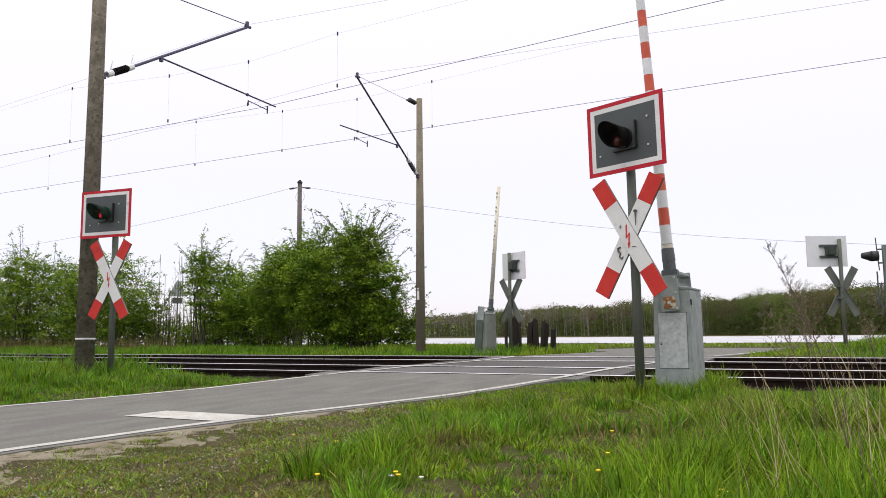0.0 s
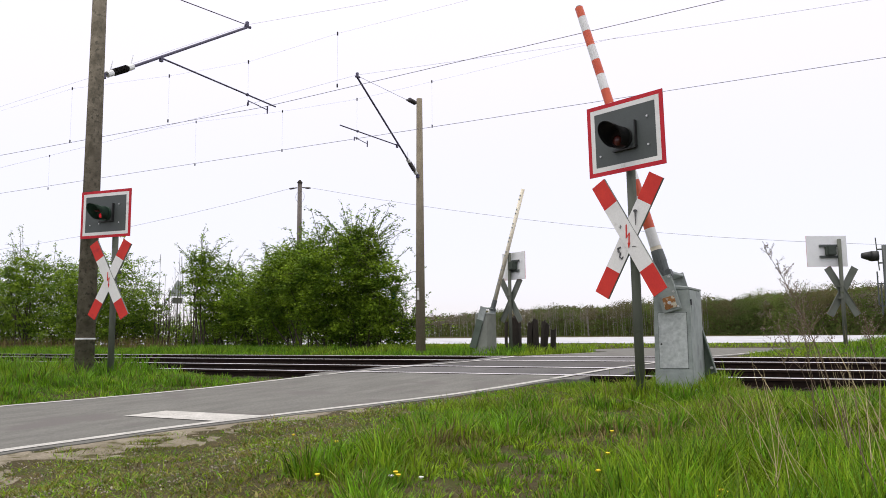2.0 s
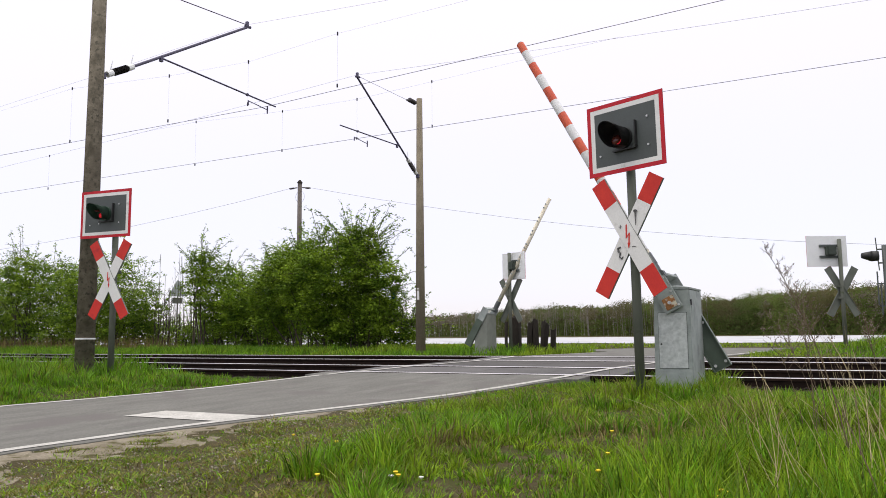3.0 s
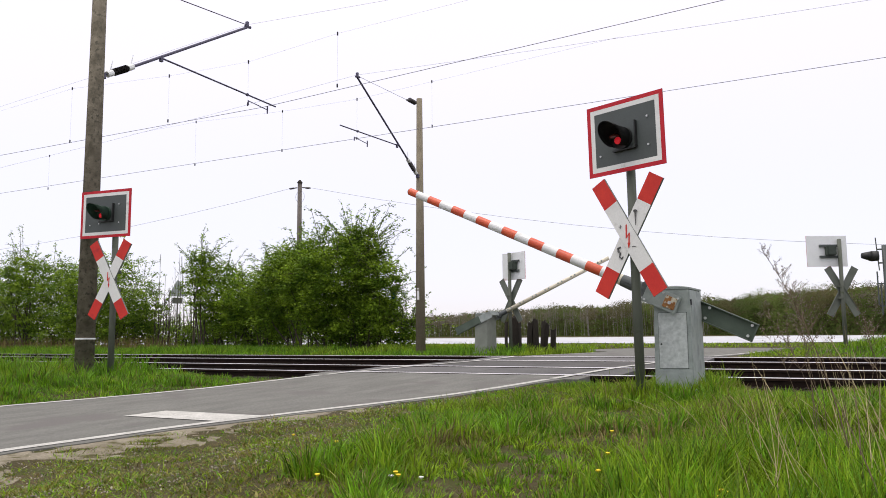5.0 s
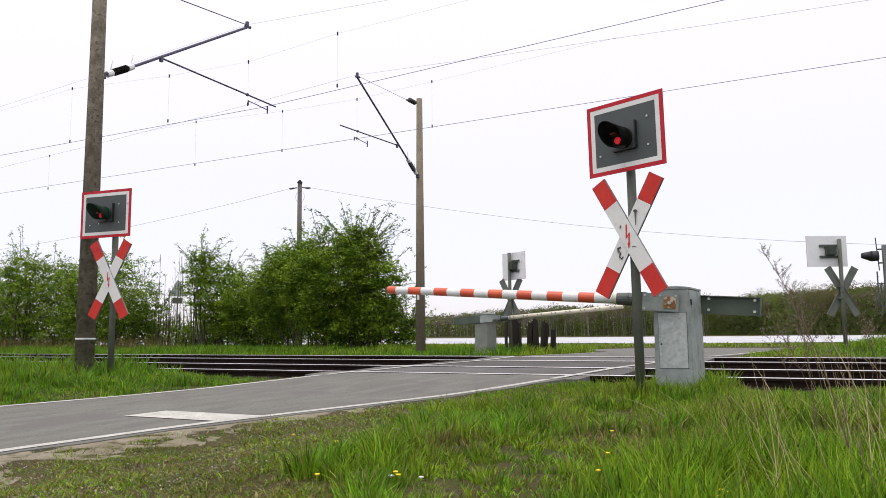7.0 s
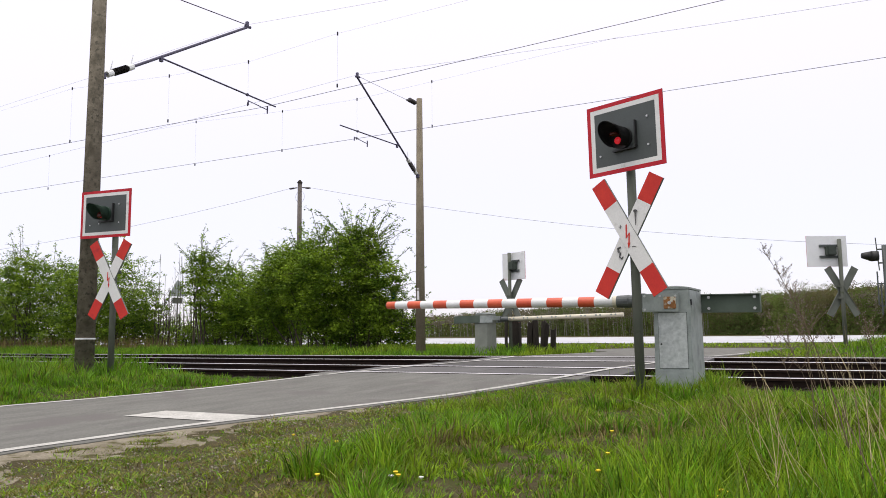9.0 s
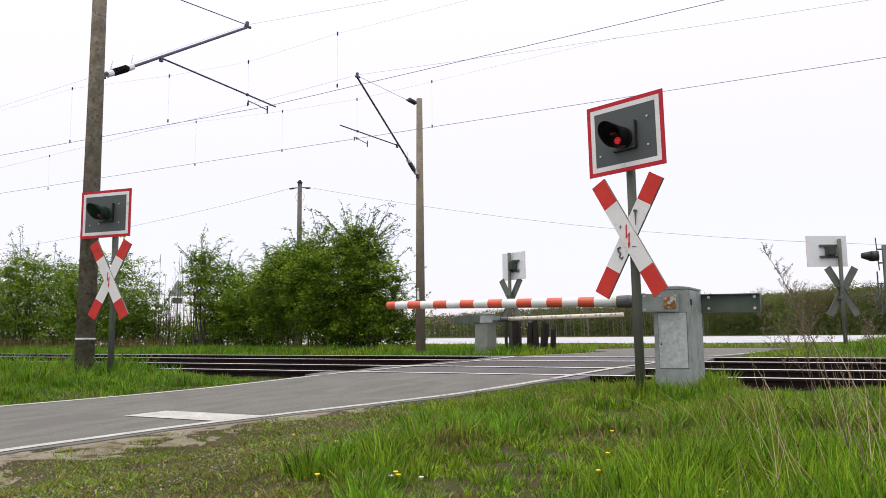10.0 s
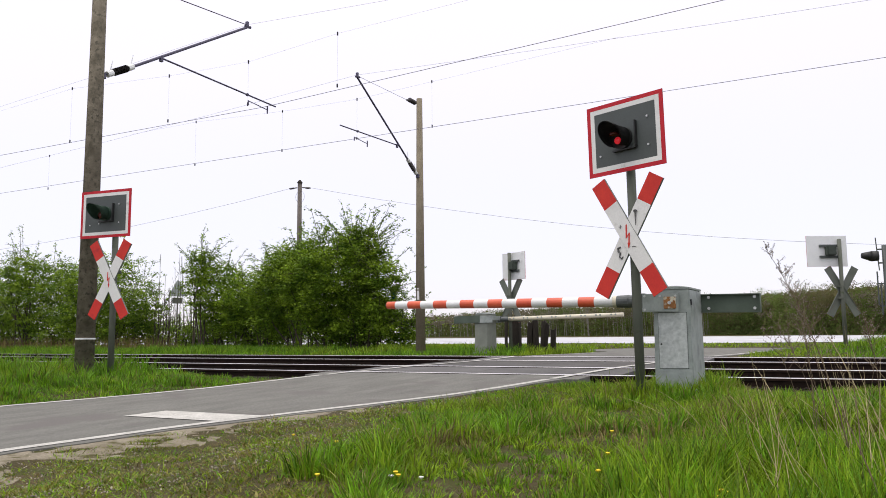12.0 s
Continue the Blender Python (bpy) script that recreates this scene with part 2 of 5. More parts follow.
RIGHT_Y = [-30, 3.6, 5, 6, 7, 8.3, 9.3, 10.8, 12.7, 15, 18, 22, 28, 31]
RIGHT_X = [-5.6, -5.36, -5.14, -4.86, -4.55, -4.16, -3.95, -3.72, -3.46, -3.2, -2.6, -2.25, -1.95, -1.6]
LEFT_Y = [-30, 5.5, 6.1, 7.1, 8.4, 10.9, 11.6, 13, 15.4, 19.6, 25, 31]
LEFT_X = [-9.2, -8.47, -8.3, -8.06, -7.86, -7.62, -7.4, -7.18, -6.95, -6.6, -6.1, -4.4]


def road_right(y):
    return np.interp(y, RIGHT_Y, RIGHT_X)


def road_left(y):
    return np.interp(y, LEFT_Y, LEFT_X)


def ground_z(x, y):
    x, y = np.asarray(x, float), np.asarray(y, float)
    base = road_z(y)
    off = np.maximum(x - road_right(y), road_left(y) - x)
    away = smooth_step(off, 0.1, 1.2)
    near = smooth_step(y, 10.6, 9.0)
    z = base - 0.013 + away * near * (0.03 + 0.07 * smooth_step(off, 1.0, 2.4) + 0.05 * np.sin(x * 1.3 + 1) * np.cos(y * 0.9) + 0.02 * np.sin(x * 4.1) * np.cos(y * 3.7))
    z = z - 0.26 * smooth_step(off, 0.15, 0.5) * smooth_step(y, 9.7, 10.3) * smooth_step(y, 18.4, 17.6)
    z = z - 0.13 * smooth_step(x, -1.35, -0.85) * smooth_step(y, 8.5, 9.4) * smooth_step(y, 10.7, 10.0)
    right_far = smooth_step(x, -1.6, 0.4) * smooth_step(y, 18.6, 21.0) * smooth_step(y, 30, 24)
    z = z + 0.2 * right_far
    return z


# ---- ground, road, railway ----
def sheet(name, xs, ys, zf, material, label, category=""):
    gx, gy = np.meshgrid(xs, ys)
    gz = zf(gx, gy)
    verts = np.stack([gx, gy, gz], -1).reshape(-1, 3).tolist()
    w = len(xs)
    faces = [(j * w + i, j * w + i + 1, (j + 1) * w + i + 1, (j + 1) * w + i) for j in range(len(ys) - 1) for i in range(w - 1)]
    ob = raw(name, verts, faces, material)
    for f in ob.data.polygons:
        f.use_smooth = True
    return tagged(ob, label, category or name, kind="structure")


xs = np.concatenate([[-3000, -1500, -700, -300, -150, -80, -50], np.arange(-35, 14, 0.3), [15, 18, 25, 40, 70, 150, 300, 700, 1500, 3000]])
ys = np.concatenate([[-2000, -800, -300, -100, -40, -15, -5], np.arange(-2, 32, 0.3), [33, 36, 40, 46, 55, 70, 100, 150, 250, 450, 900, 1800, 3500]])
sheet("ground", xs, ys, ground_z, M["soil"], "bare sandy soil with moss and short grass", "ground")


def ribbon(name, ys, left, right, lift, material, label, parent=None, thick=0.0):
    """A strip lying on the road's profile between two edge functions of y."""
    verts, faces = [], []
    cols = 9
    for y in ys:
        a, b = float(left(y)), float(right(y))
        for i in range(cols):
            x = a + (b - a) * i / (cols - 1)
            verts.append((x, y, float(road_z(y)) + lift))
    for j in range(len(ys) - 1):
        for i in range(cols - 1):
            k = j * cols + i
            faces.append((k, k + 1, k + cols + 1, k + cols))
    n0 = len(verts)
    if thick:
        rim = [j * cols for j in range(len(ys))] + [(len(ys) - 1) * cols + i for i in range(1, cols)] + [j * cols + cols - 1 for j in range(len(ys) - 2, -1, -1)] + [i for i in range(cols - 2, 0, -1)]
        for k in rim:
            x, y, z = verts[k]
            verts.append((x, y, z - thick))
        r = len(rim)
        for i in range(r):
            faces.append((rim[i], rim[(i + 1) % r], n0 + (i + 1) % r, n0 + i))
    ob = raw(name, verts, faces, material, parent)
    return tagged(ob, label, kind="" if parent else "structure")


near_ys = list(np.concatenate([[-30, -15, -6, -2], np.arange(0, 10.6, 0.4), [10.55]]))
road = ribbon("road", near_ys, lambda y: road_left(y) - 0.12, lambda y: road_right(y) + 0.16 + 0.03 * math.sin(y * 5), 0.0, M["asphalt"], "worn grey asphalt country road rising to the crossing", thick=0.12)
tagged(road, category="road")
far_ys = list(np.concatenate([[17.4], np.arange(18, 31, 0.6)]))
road_beyond = ribbon("road_beyond", far_ys, lambda y: road_left(y) - 0.15 - 2.6 * float(smooth_step(y, 23.0, 25.5)), lambda y: road_right(y) + 0.15, 0.0, M["asphalt"], "grey asphalt road bending away behind the crossing", thick=0.1)
tagged(road_beyond, category="road")


def line(name, ys, edge, side, w=0.115):
    ob = ribbon(name, ys, lambda y: edge(y) - w / 2, lambda y: edge(y) + w / 2, 0.005, M["paint_line"], "worn white painted edge line")
    tagged(ob, category="road marking")


line("edge_line", [y for y in near_ys if y < 10.5], road_right, 1)
line("edge_line", [y for y in near_ys if y < 10.5], road_left, -1)
line("edge_line", [17.5, 18.2, 19, 20, 22, 24], lambda y: road_right(y) - 0.05, 1)
line("edge_line", [17.5, 18.2, 19, 20, 21.5], lambda y: road_left(y) + 0.05, -1)
stop = ribbon("stop_line", [5.33, 5.5, 5.65, 5.80], lambda y: -6.27 + (y - 5.33) * 0.14, lambda y: -5.10 + (y - 5.33) * 0.40, 0.006, M["paint_line"], "broad white stop line painted across one lane")
tagged(stop, category="road marking")

RAILS = [(11.2, -0.03), (12.7, 0.014), (15.2, 0.04), (16.7, 0.08)]


def rail_bed(name, y0, y1, z):
    """Ballast with sloped shoulders."""
    xs_ = np.concatenate([[-400, -200, -100], np.arange(-60, 25, 1.0), [30, 60, 150]])
    prof = [(y0 - 0.45, z - 0.30), (y0, z - 0.16), ((y0 + y1) / 2, z - 0.14), (y1, z - 0.15), (y1 + 0.5, z - 0.30)]
    verts = [(x, y, zz + 0.015 * math.sin(x * 3.1 + i * 2)) for x in xs_ for i, (y, zz) in enumerate(prof)]
    k = len(prof)
    faces = [(i * k + j, (i + 1) * k + j, (i + 1) * k + j + 1, i * k + j + 1) for i in range(len(xs_) - 1) for j in range(k - 1)]
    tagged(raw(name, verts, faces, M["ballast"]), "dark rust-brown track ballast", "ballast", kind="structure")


def sand_shoulder():
    """Trodden sand beside the road, with a ragged outer edge."""
    ys_ = np.arange(-1.0, 6.9, 0.06)
    cols = 26
    verts, faces = [], []
    for j, y in enumerate(ys_):
        a = float(road_right(y)) + 0.10
        w = float(np.interp(y, [-1, 3, 5, 6.3, 6.9], [1.5, 1.15, 0.95, 0.5, 0.12])) * (0.8 + 0.25 * math.sin(y * 3.3) + 0.15 * math.sin(y * 9.1))
        for i in range(cols):
            x = a + w * i / (cols - 1)
            # moss and soil come through where the sand is thin
            thin = noise.noise(Vector((x * 3.1, y * 3.1, 0.0))) + 0.6 * noise.noise(Vector((x * 9.0, y * 9.0, 5.0))) + 0.9 * (i / (cols - 1) - 0.5)
            verts.append((x, y, float(ground_z(x, y)) + (0.006 - 0.03 * float(smooth_step(thin, 0.05, 0.35)) if i < cols - 1 else -0.015)))
    for j in range(len(ys_) - 1):
        for i in range(cols - 1):
            k = j * cols + i
            faces.append((k, k + 1, k + cols + 1, k + cols))
    tagged(raw("sandy_shoulder", verts, faces, M["sand"]), "trodden pale sand beside the asphalt", "ground", kind="structure")


sand_shoulder()
rail_bed("ballast", 10.4, 13.6, 0.0)
rail_bed("ballast", 14.3, 17.5, 0.06)

RAIL_PROFILE = [(-0.036, 0.0), (0.036, 0.0), (0.036, -0.035), (0.009, -0.045), (0.009, -0.135), (0.07, -0.15), (0.07, -0.16), (-0.07, -0.16), (-0.07, -0.15), (-0.009, -0.135), (-0.009, -0.045), (-0.036, -0.035)]


def rail(y, z):
    t = thing("rail", Matrix.Translation((0, y, z)), "rusty steel rail with a polished running surface", "rail", "rails of the double track")

    def fill(bm):
        a = [bm.verts.new((-400, p, q)) for p, q in RAIL_PROFILE]
        b = [bm.verts.new((150, p, q)) for p, q in RAIL_PROFILE]
        for i in range(12):
            j = (i + 1) % 12
            bm.faces.new((a[i], a[j], b[j], b[i]))
        bmesh.ops.recalc_face_normals(bm, faces=bm.faces[:])
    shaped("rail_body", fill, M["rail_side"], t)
    def crown(bm):
        arc = [(0.034 * math.sin(radians(a)), 0.012 * math.cos(radians(a)) - 0.004) for a in range(-80, 81, 20)]
        rows = [[bm.verts.new((x, p, q)) for p, q in arc] for x in (-400, 150)]
        for i in range(len(arc) - 1):
            bm.faces.new((rows[0][i], rows[1][i], rows[1][i + 1], rows[0][i + 1]))
    shaped("running_surface", crown, M["rail_top"], t, "polished bright steel running surface", True)


for y, z in RAILS:
    rail(y, z)


def crossing_panels():
    """Concrete panels between and beside the rails, with gaps for the wheel flanges."""
    t = thing("crossing_surface", Matrix.Translation((-5.4, 13.9, 0.0)), "grey level crossing panels laid flush with the rails", "crossing panels")
    strips = [(10.56, 11.145, "asphalt"), (11.29, 12.61, "rubber"), (12.755, 15.145, "asphalt_dark"), (15.29, 16.61, "rubber"), (16.755, 17.38, "asphalt_dark")]
    for y0, y1, m in strips:
        n = 4
        a, b = float(road_left((y0 + y1) / 2)) - 0.5, float(road_right((y0 + y1) / 2)) + (0.32 if y0 < 11 else 0.55)
        for i in range(n):
            xa, xb = a + (b - a) * i / n + 0.006, a + (b - a) * (i + 1) / n - 0.006
            z0, z1 = float(road_z(y0)) - 0.008, float(road_z(y1)) - 0.008

            def fill(bm):
                vs = box(bm, ((xa + xb) / 2 + 5.4, (y0 + y1) / 2 - 13.9, 0), (xb - xa, y1 - y0, 0.16))
                for v in vs:
                    v.co.z += (z0 if v.co.y + 13.9 < (y0 + y1) / 2 else z1) - 0.08
            shaped("panel", fill, M[m], t)
    for fn in (road_left, road_right):
        for y0, y1 in ((10.52, 11.13), (11.3, 12.6), (12.77, 15.13), (15.3, 16.6)):
            ys_ = np.linspace(y0, y1, 5)
            sgn = 0.06
            ob = ribbon("painted_line", list(ys_), lambda y: fn(y) - sgn, lambda y: fn(y) + sgn, 0.004, M["paint_line"], "")
            ob["kind"] = ""
            del ob["kind"]
            ob.location = (5.4, -13.9, 0)
            ob.parent = t


crossing_panels()


def sleepers():
    me = mesh_of("sleeper", (lambda bm: (box(bm, (0, 0, 0), (0.26, 2.5, 0.18), bevel=0.02), bm)[1])(bmesh.new()), M["sleeper"])
    for yc, z in ((11.95, -0.008), (15.95, 0.06)):
        for i in range(70):
            x = -2.6 + 0.62 * i if i < 22 else -8.6 - 0.62 * (i - 22)
            ob = new("sleeper", me)
            ob.location = (x, yc, z - 0.25 + random.uniform(-0.008, 0.008))
            ob.rotation_euler = (0, 0, random.uniform(-0.01, 0.01))
            tagged(ob, "dark weathered sleeper under the rails", "sleeper", "sleepers of the double track")


sleepers()

# ---- signs ----
RED_W = 0.045


def andreas_arm(t, turn, name):
    """One arm: a folded plate with red ends."""
    m = Matrix.Rotation(turn, 4, "Y")

    def white(bm):
        box(bm, (0, 0, 0), (0.17, 0.006, 0.76))
        bm.transform(m)

    def back(bm):
        for s in (-1, 1):
            box(bm, (s * 0.084, 0.012, 0), (0.005, 0.024, 1.34))
        box(bm, (0, 0.0045, 0), (0.163, 0.003, 1.34))
        bm.transform(m)

    def red(s):
        def f(bm):
            box(bm, (0, 0, s * 0.525), (0.17, 0.006, 0.29))
            bm.transform(m)
        return f
    return white, back, red


def sign(m, turn, plate_z, cross_z, front, label, phase=None, post_top=2.62, post_lean=0.0, ink=False, plate_shift=0.0, cross_turn=0.0, box_x=0.0, cross_shift=0.0, W=0.99, H=0.75, board_roll=0.0):
    t = thing("crossing_signal", m, label, "railway crossing sign", "signals of the crossing")
    shaped("post", lambda bm: tube(bm, (0, 0, -0.15), (post_lean, 0, post_top), 0.047, n=16), M["post"], t, "weathered grey-green steel post", True)
    px_ = post_lean * cross_z / post_top + cross_shift
    # cross
    cy = -0.085
    c = shaped("cross", lambda bm: box(bm, (px_, -0.055, cross_z), (0.10, 0.03, 0.34)), M["post"], t, "red and white diagonal crossing boards")
    for i, a in enumerate((radians(30), radians(-30))):
        white, back, red = andreas_arm(c, a, "arm")
        o = Matrix.Rotation(cross_turn, 4, "Z")
        for fill, nm, mt in ((white, "white_field", "white"), (back, "backing", "sign_back"), (red(1), "red_end", "red"), (red(-1), "red_end", "red")):
            bm = bmesh.new()
            fill(bm)
            bm.transform(Matrix.Translation((px_, cy - 0.012 * i, cross_z)) @ o)
            part(nm, bm, M[mt], c)
    y0 = cy - 0.012 - 0.006
    bm = bmesh.new()
    zig = [(-0.016, 0.115), (-0.020, -0.020), (0.016, 0.030), (0.008, -0.075)]
    for i, ((xa, za), (xb, zb)) in enumerate(zip(zig, zig[1:])):
        plate(bm, [(xa - 0.007, za), (xa + 0.007, za + 0.004), (xb + 0.007, zb), (xb - 0.007, zb - 0.004)], -0.003 - 0.0004 * i, 0.0)
    plate(bm, [(-0.008, -0.068), (0.024, -0.068), (0.006, -0.128)], -0.0046, 0.0)
    bm.transform(Matrix.Translation((px_, y0 + 0.002, cross_z)) @ Matrix.Rotation(cross_turn, 4, "Z"))
    part("lightning_flash", bm, M["red"], c, "red lightning flash")
    if ink:
        # doodles in black pen
        K = Matrix.Translation((px_, y0, cross_z)) @ Matrix.Rotation(cross_turn, 4, "Z")

        def nail(bm):
            plate(bm, [(0.082, 0.235), (0.098, 0.235), (0.091, 0.10), (0.088, 0.10)], -0.002, 0.004)
            plate(bm, [(0.072 + 0.02, 0.262), (0.07, 0.255), (0.07, 0.24), (0.09, 0.232), (0.11, 0.24), (0.11, 0.255)], -0.002, 0.004)
            bm.transform(K)
        shaped("ink_drawing", nail, M["ink"], c)

        def hook(bm):
            pts = [(-0.095, -0.105), (-0.125, -0.115), (-0.12, -0.15), (-0.10, -0.165), (-0.11, -0.205), (-0.085, -0.225), (-0.07, -0.20)]
            sweep(bm, [(x, 0.010, z) for x, z in pts], [0.009, 0.012, 0.012, 0.009, 0.008, 0.008, 0.004], 6)
            bm.transform(K)
        shaped("ink_drawing", hook, M["ink"], c)

        def dash(bm):
            box(bm, (0.065, 0.0, -0.11), (0.045, 0.004, 0.006))
            bm.transform(K)
        shaped("ink_mark", dash, M["ink"], c)

        def cross_mark(bm):
            box(bm, (-0.085, 0.0, 0.10), (0.034, 0.004, 0.006))
            box(bm, (-0.085, 0.0, 0.10), (0.006, 0.0045, 0.034))
            bm.transform(K)
        shaped("ink_mark", cross_mark, M["ink"], c)
    # clamps on the post
    for dz in (0.12, -0.16):
        shaped("clamp", lambda bm: box(bm, (px_ + 0.035, 0, cross_z + dz), (0.14, 0.115, 0.05), bevel=0.006), M["post"], t)
    # plate with lamp
    R = Matrix.Translation((post_lean * plate_z / post_top, 0, plate_z)) @ Matrix.Rotation(turn, 4, "Z") @ Matrix.Rotation(-board_roll, 4, "Y")

    def rim(bm, w, h, b, y, th):
        for s in (-1, 1):
            box(bm, (s * (w / 2 - b / 2), y, 0), (b, th, h))
            box(bm, (0, y, s * (h / 2 - b / 2)), (w - 2 * b, th, b))

    S = R @ Matrix.Translation((plate_shift, -0.09, 0))

    def at(fill, dx=0.0, dz=0.0):
        bm = bmesh.new()
        fill(bm)
        bm.transform(S @ Matrix.Translation((dx, 0, dz)))
        return bm
    ox, oz = (-0.025, -0.03) if phase == 0 else (0.0, 0.0)
    b = part("signal_board", at(lambda bm: box(bm, (0, 0, 0), (W - 0.004, 0.012, H - 0.004), bevel=0.004)), M["plate_back"], t, "light grey board seen from behind" if not front else "dark grey board with white and red rim")
    part("dark_field", at(lambda bm: box(bm, (0, -0.0085, 0), (W - 0.18, 0.006, H - 0.18))), M["plate_grey"], b)
    part("white_rim", at(lambda bm: rim(bm, W - 0.084, H - 0.084, 0.05, -0.0085, 0.007)), M["white"], b)
    part("red_rim", at(lambda bm: rim(bm, W, H, 0.043, -0.0085, 0.008)), M["rim_red"], b)
    for x, z in ((-0.3, -0.17), (0.27, 0.14), (0.27, -0.15), (-0.12, -0.15)):
        part("bolt", at(lambda bm: tube(bm, (x, -0.01, z), (x, -0.022, z), 0.011, n=8)), M["bolt"], b)
    # brackets and lamp box behind
    for z in (0.13, -0.14):
        part("bracket", at(lambda bm: box(bm, (box_x * 0.6, 0.03, z), (0.44, 0.045, 0.055))), M["plate_grey"], t)
    part("lamp_box", at(lambda bm: box(bm, (box_x, 0.09, 0.0), (0.22, 0.17, 0.23), bevel=0.02)), M["box_green"], t)
    # hood, open below, cut on the slant

    def hood(bm):
        n, r = 22, 0.112
        rows = []
        for k in range(n + 1):
            a = radians(-58 + 296 * k / n)
            low = max(0.0, 1 - math.sin(a)) / 2
            ln = 0.35 - 0.20 * low
            rows.append([(math.cos(a) * rr, -y, math.sin(a) * rr) for y, rr in ((0.02, r), (ln * 0.5, r * 1.02), (ln, r * 1.06))])
        vs = [[bm.verts.new(p) for p in row] for row in rows]
        for k in range(n):
            for j in range(2):
                bm.faces.new((vs[k][j], vs[k + 1][j], vs[k + 1][j + 1], vs[k][j + 1]))
        bmesh.ops.solidify(bm, geom=bm.faces[:], thickness=0.006)
    lamp = part("lamp_hood", at(hood, ox, oz), M["hood_green"] if phase == 1 else M["black"], t, "dark hood over the red lamp", True)
    part("lamp_ring", at(lambda bm: (tube(bm, (0, -0.012, 0), (0, -0.05, 0), 0.116, n=24), None), ox, oz), M["hood_green"] if phase == 1 else M["black"], lamp, smooth=False)

    def corner(bm):
        box(bm, (0.165, -0.03, 0.02), (0.012, 0.045, 0.27))
        box(bm, (0.03, -0.03, -0.125), (0.27, 0.045, 0.012))
    part("lamp_bracket", at(corner, ox, oz), M["black"], lamp)
    part("red_lens", at(lambda bm: bmesh.ops.create_uvsphere(bm, u_segments=20, v_segments=10, radius=0.038, matrix=Matrix.Translation((-0.005, -0.10, -0.036)) @ Matrix.Diagonal((1, 0.5, 1, 1))), ox, oz), M["glow"], lamp, "glowing red lamp lens", True)
    shutter = None
    if phase is not None:
        # added cap for the unlit lens; swings up under the hood and bares the lamp
        bm = bmesh.new()
        bmesh.ops.create_uvsphere(bm, u_segments=20, v_segments=10, radius=0.054, matrix=Matrix.Diagonal((1, 0.62, 1, 1)))
        bmesh.ops.delete(bm, geom=[v for v in bm.verts if v.co.y > 0.001], context="VERTS")
        bmesh.ops.solidify(bm, geom=bm.faces[:], thickness=0.003)
        bm.transform(Matrix.Translation((0, 0.0, -0.054)))
        shutter = part("added_blink_cap", bm, M["lens_dark"], t, "added dark red cap standing in for the unlit lamp", True)
        shutter["pivot"] = [*(S @ Vector((-0.005 + ox, -0.102, 0.018 + oz)))]
    return t, shutter


near_sign, near_shutter = sign(pose(-1.87, 7.83, 0.0, 0, 0, 0), radians(-19), 2.584, 1.545, True, "red and white crossing sign with flashing lamp, standing in grass", 0, post_top=2.75, post_lean=-0.03, ink=True, cross_turn=radians(-17), cross_shift=-0.035, W=0.905, H=0.756, board_roll=radians(1.06), plate_shift=0.012)
left_sign, left_shutter = sign(pose(-10.13, 8.33, 0.0), radians(7), 2.51, 1.475, True, "red and white crossing sign with flashing lamp beside concrete mast", 1, post_top=2.7, plate_shift=-0.12, cross_turn=radians(6))
far_sign, _ = sign(pose(-8.22, 19.75, 0.08, 0, 0, 180), radians(-29), 2.38, 1.44, False, "crossing sign seen from behind, pale board on rusty post", None, post_top=2.75, plate_shift=-0.07, cross_turn=radians(-17), box_x=-0.08)
right_sign, _ = sign(pose(-0.1, 21.05, 0.1, 0, 0, 180), radians(28), 2.435, 1.45, False, "crossing sign seen from behind, standing in tall grass", None, post_top=2.72, plate_shift=0.27, cross_turn=radians(27), box_x=-0.05)


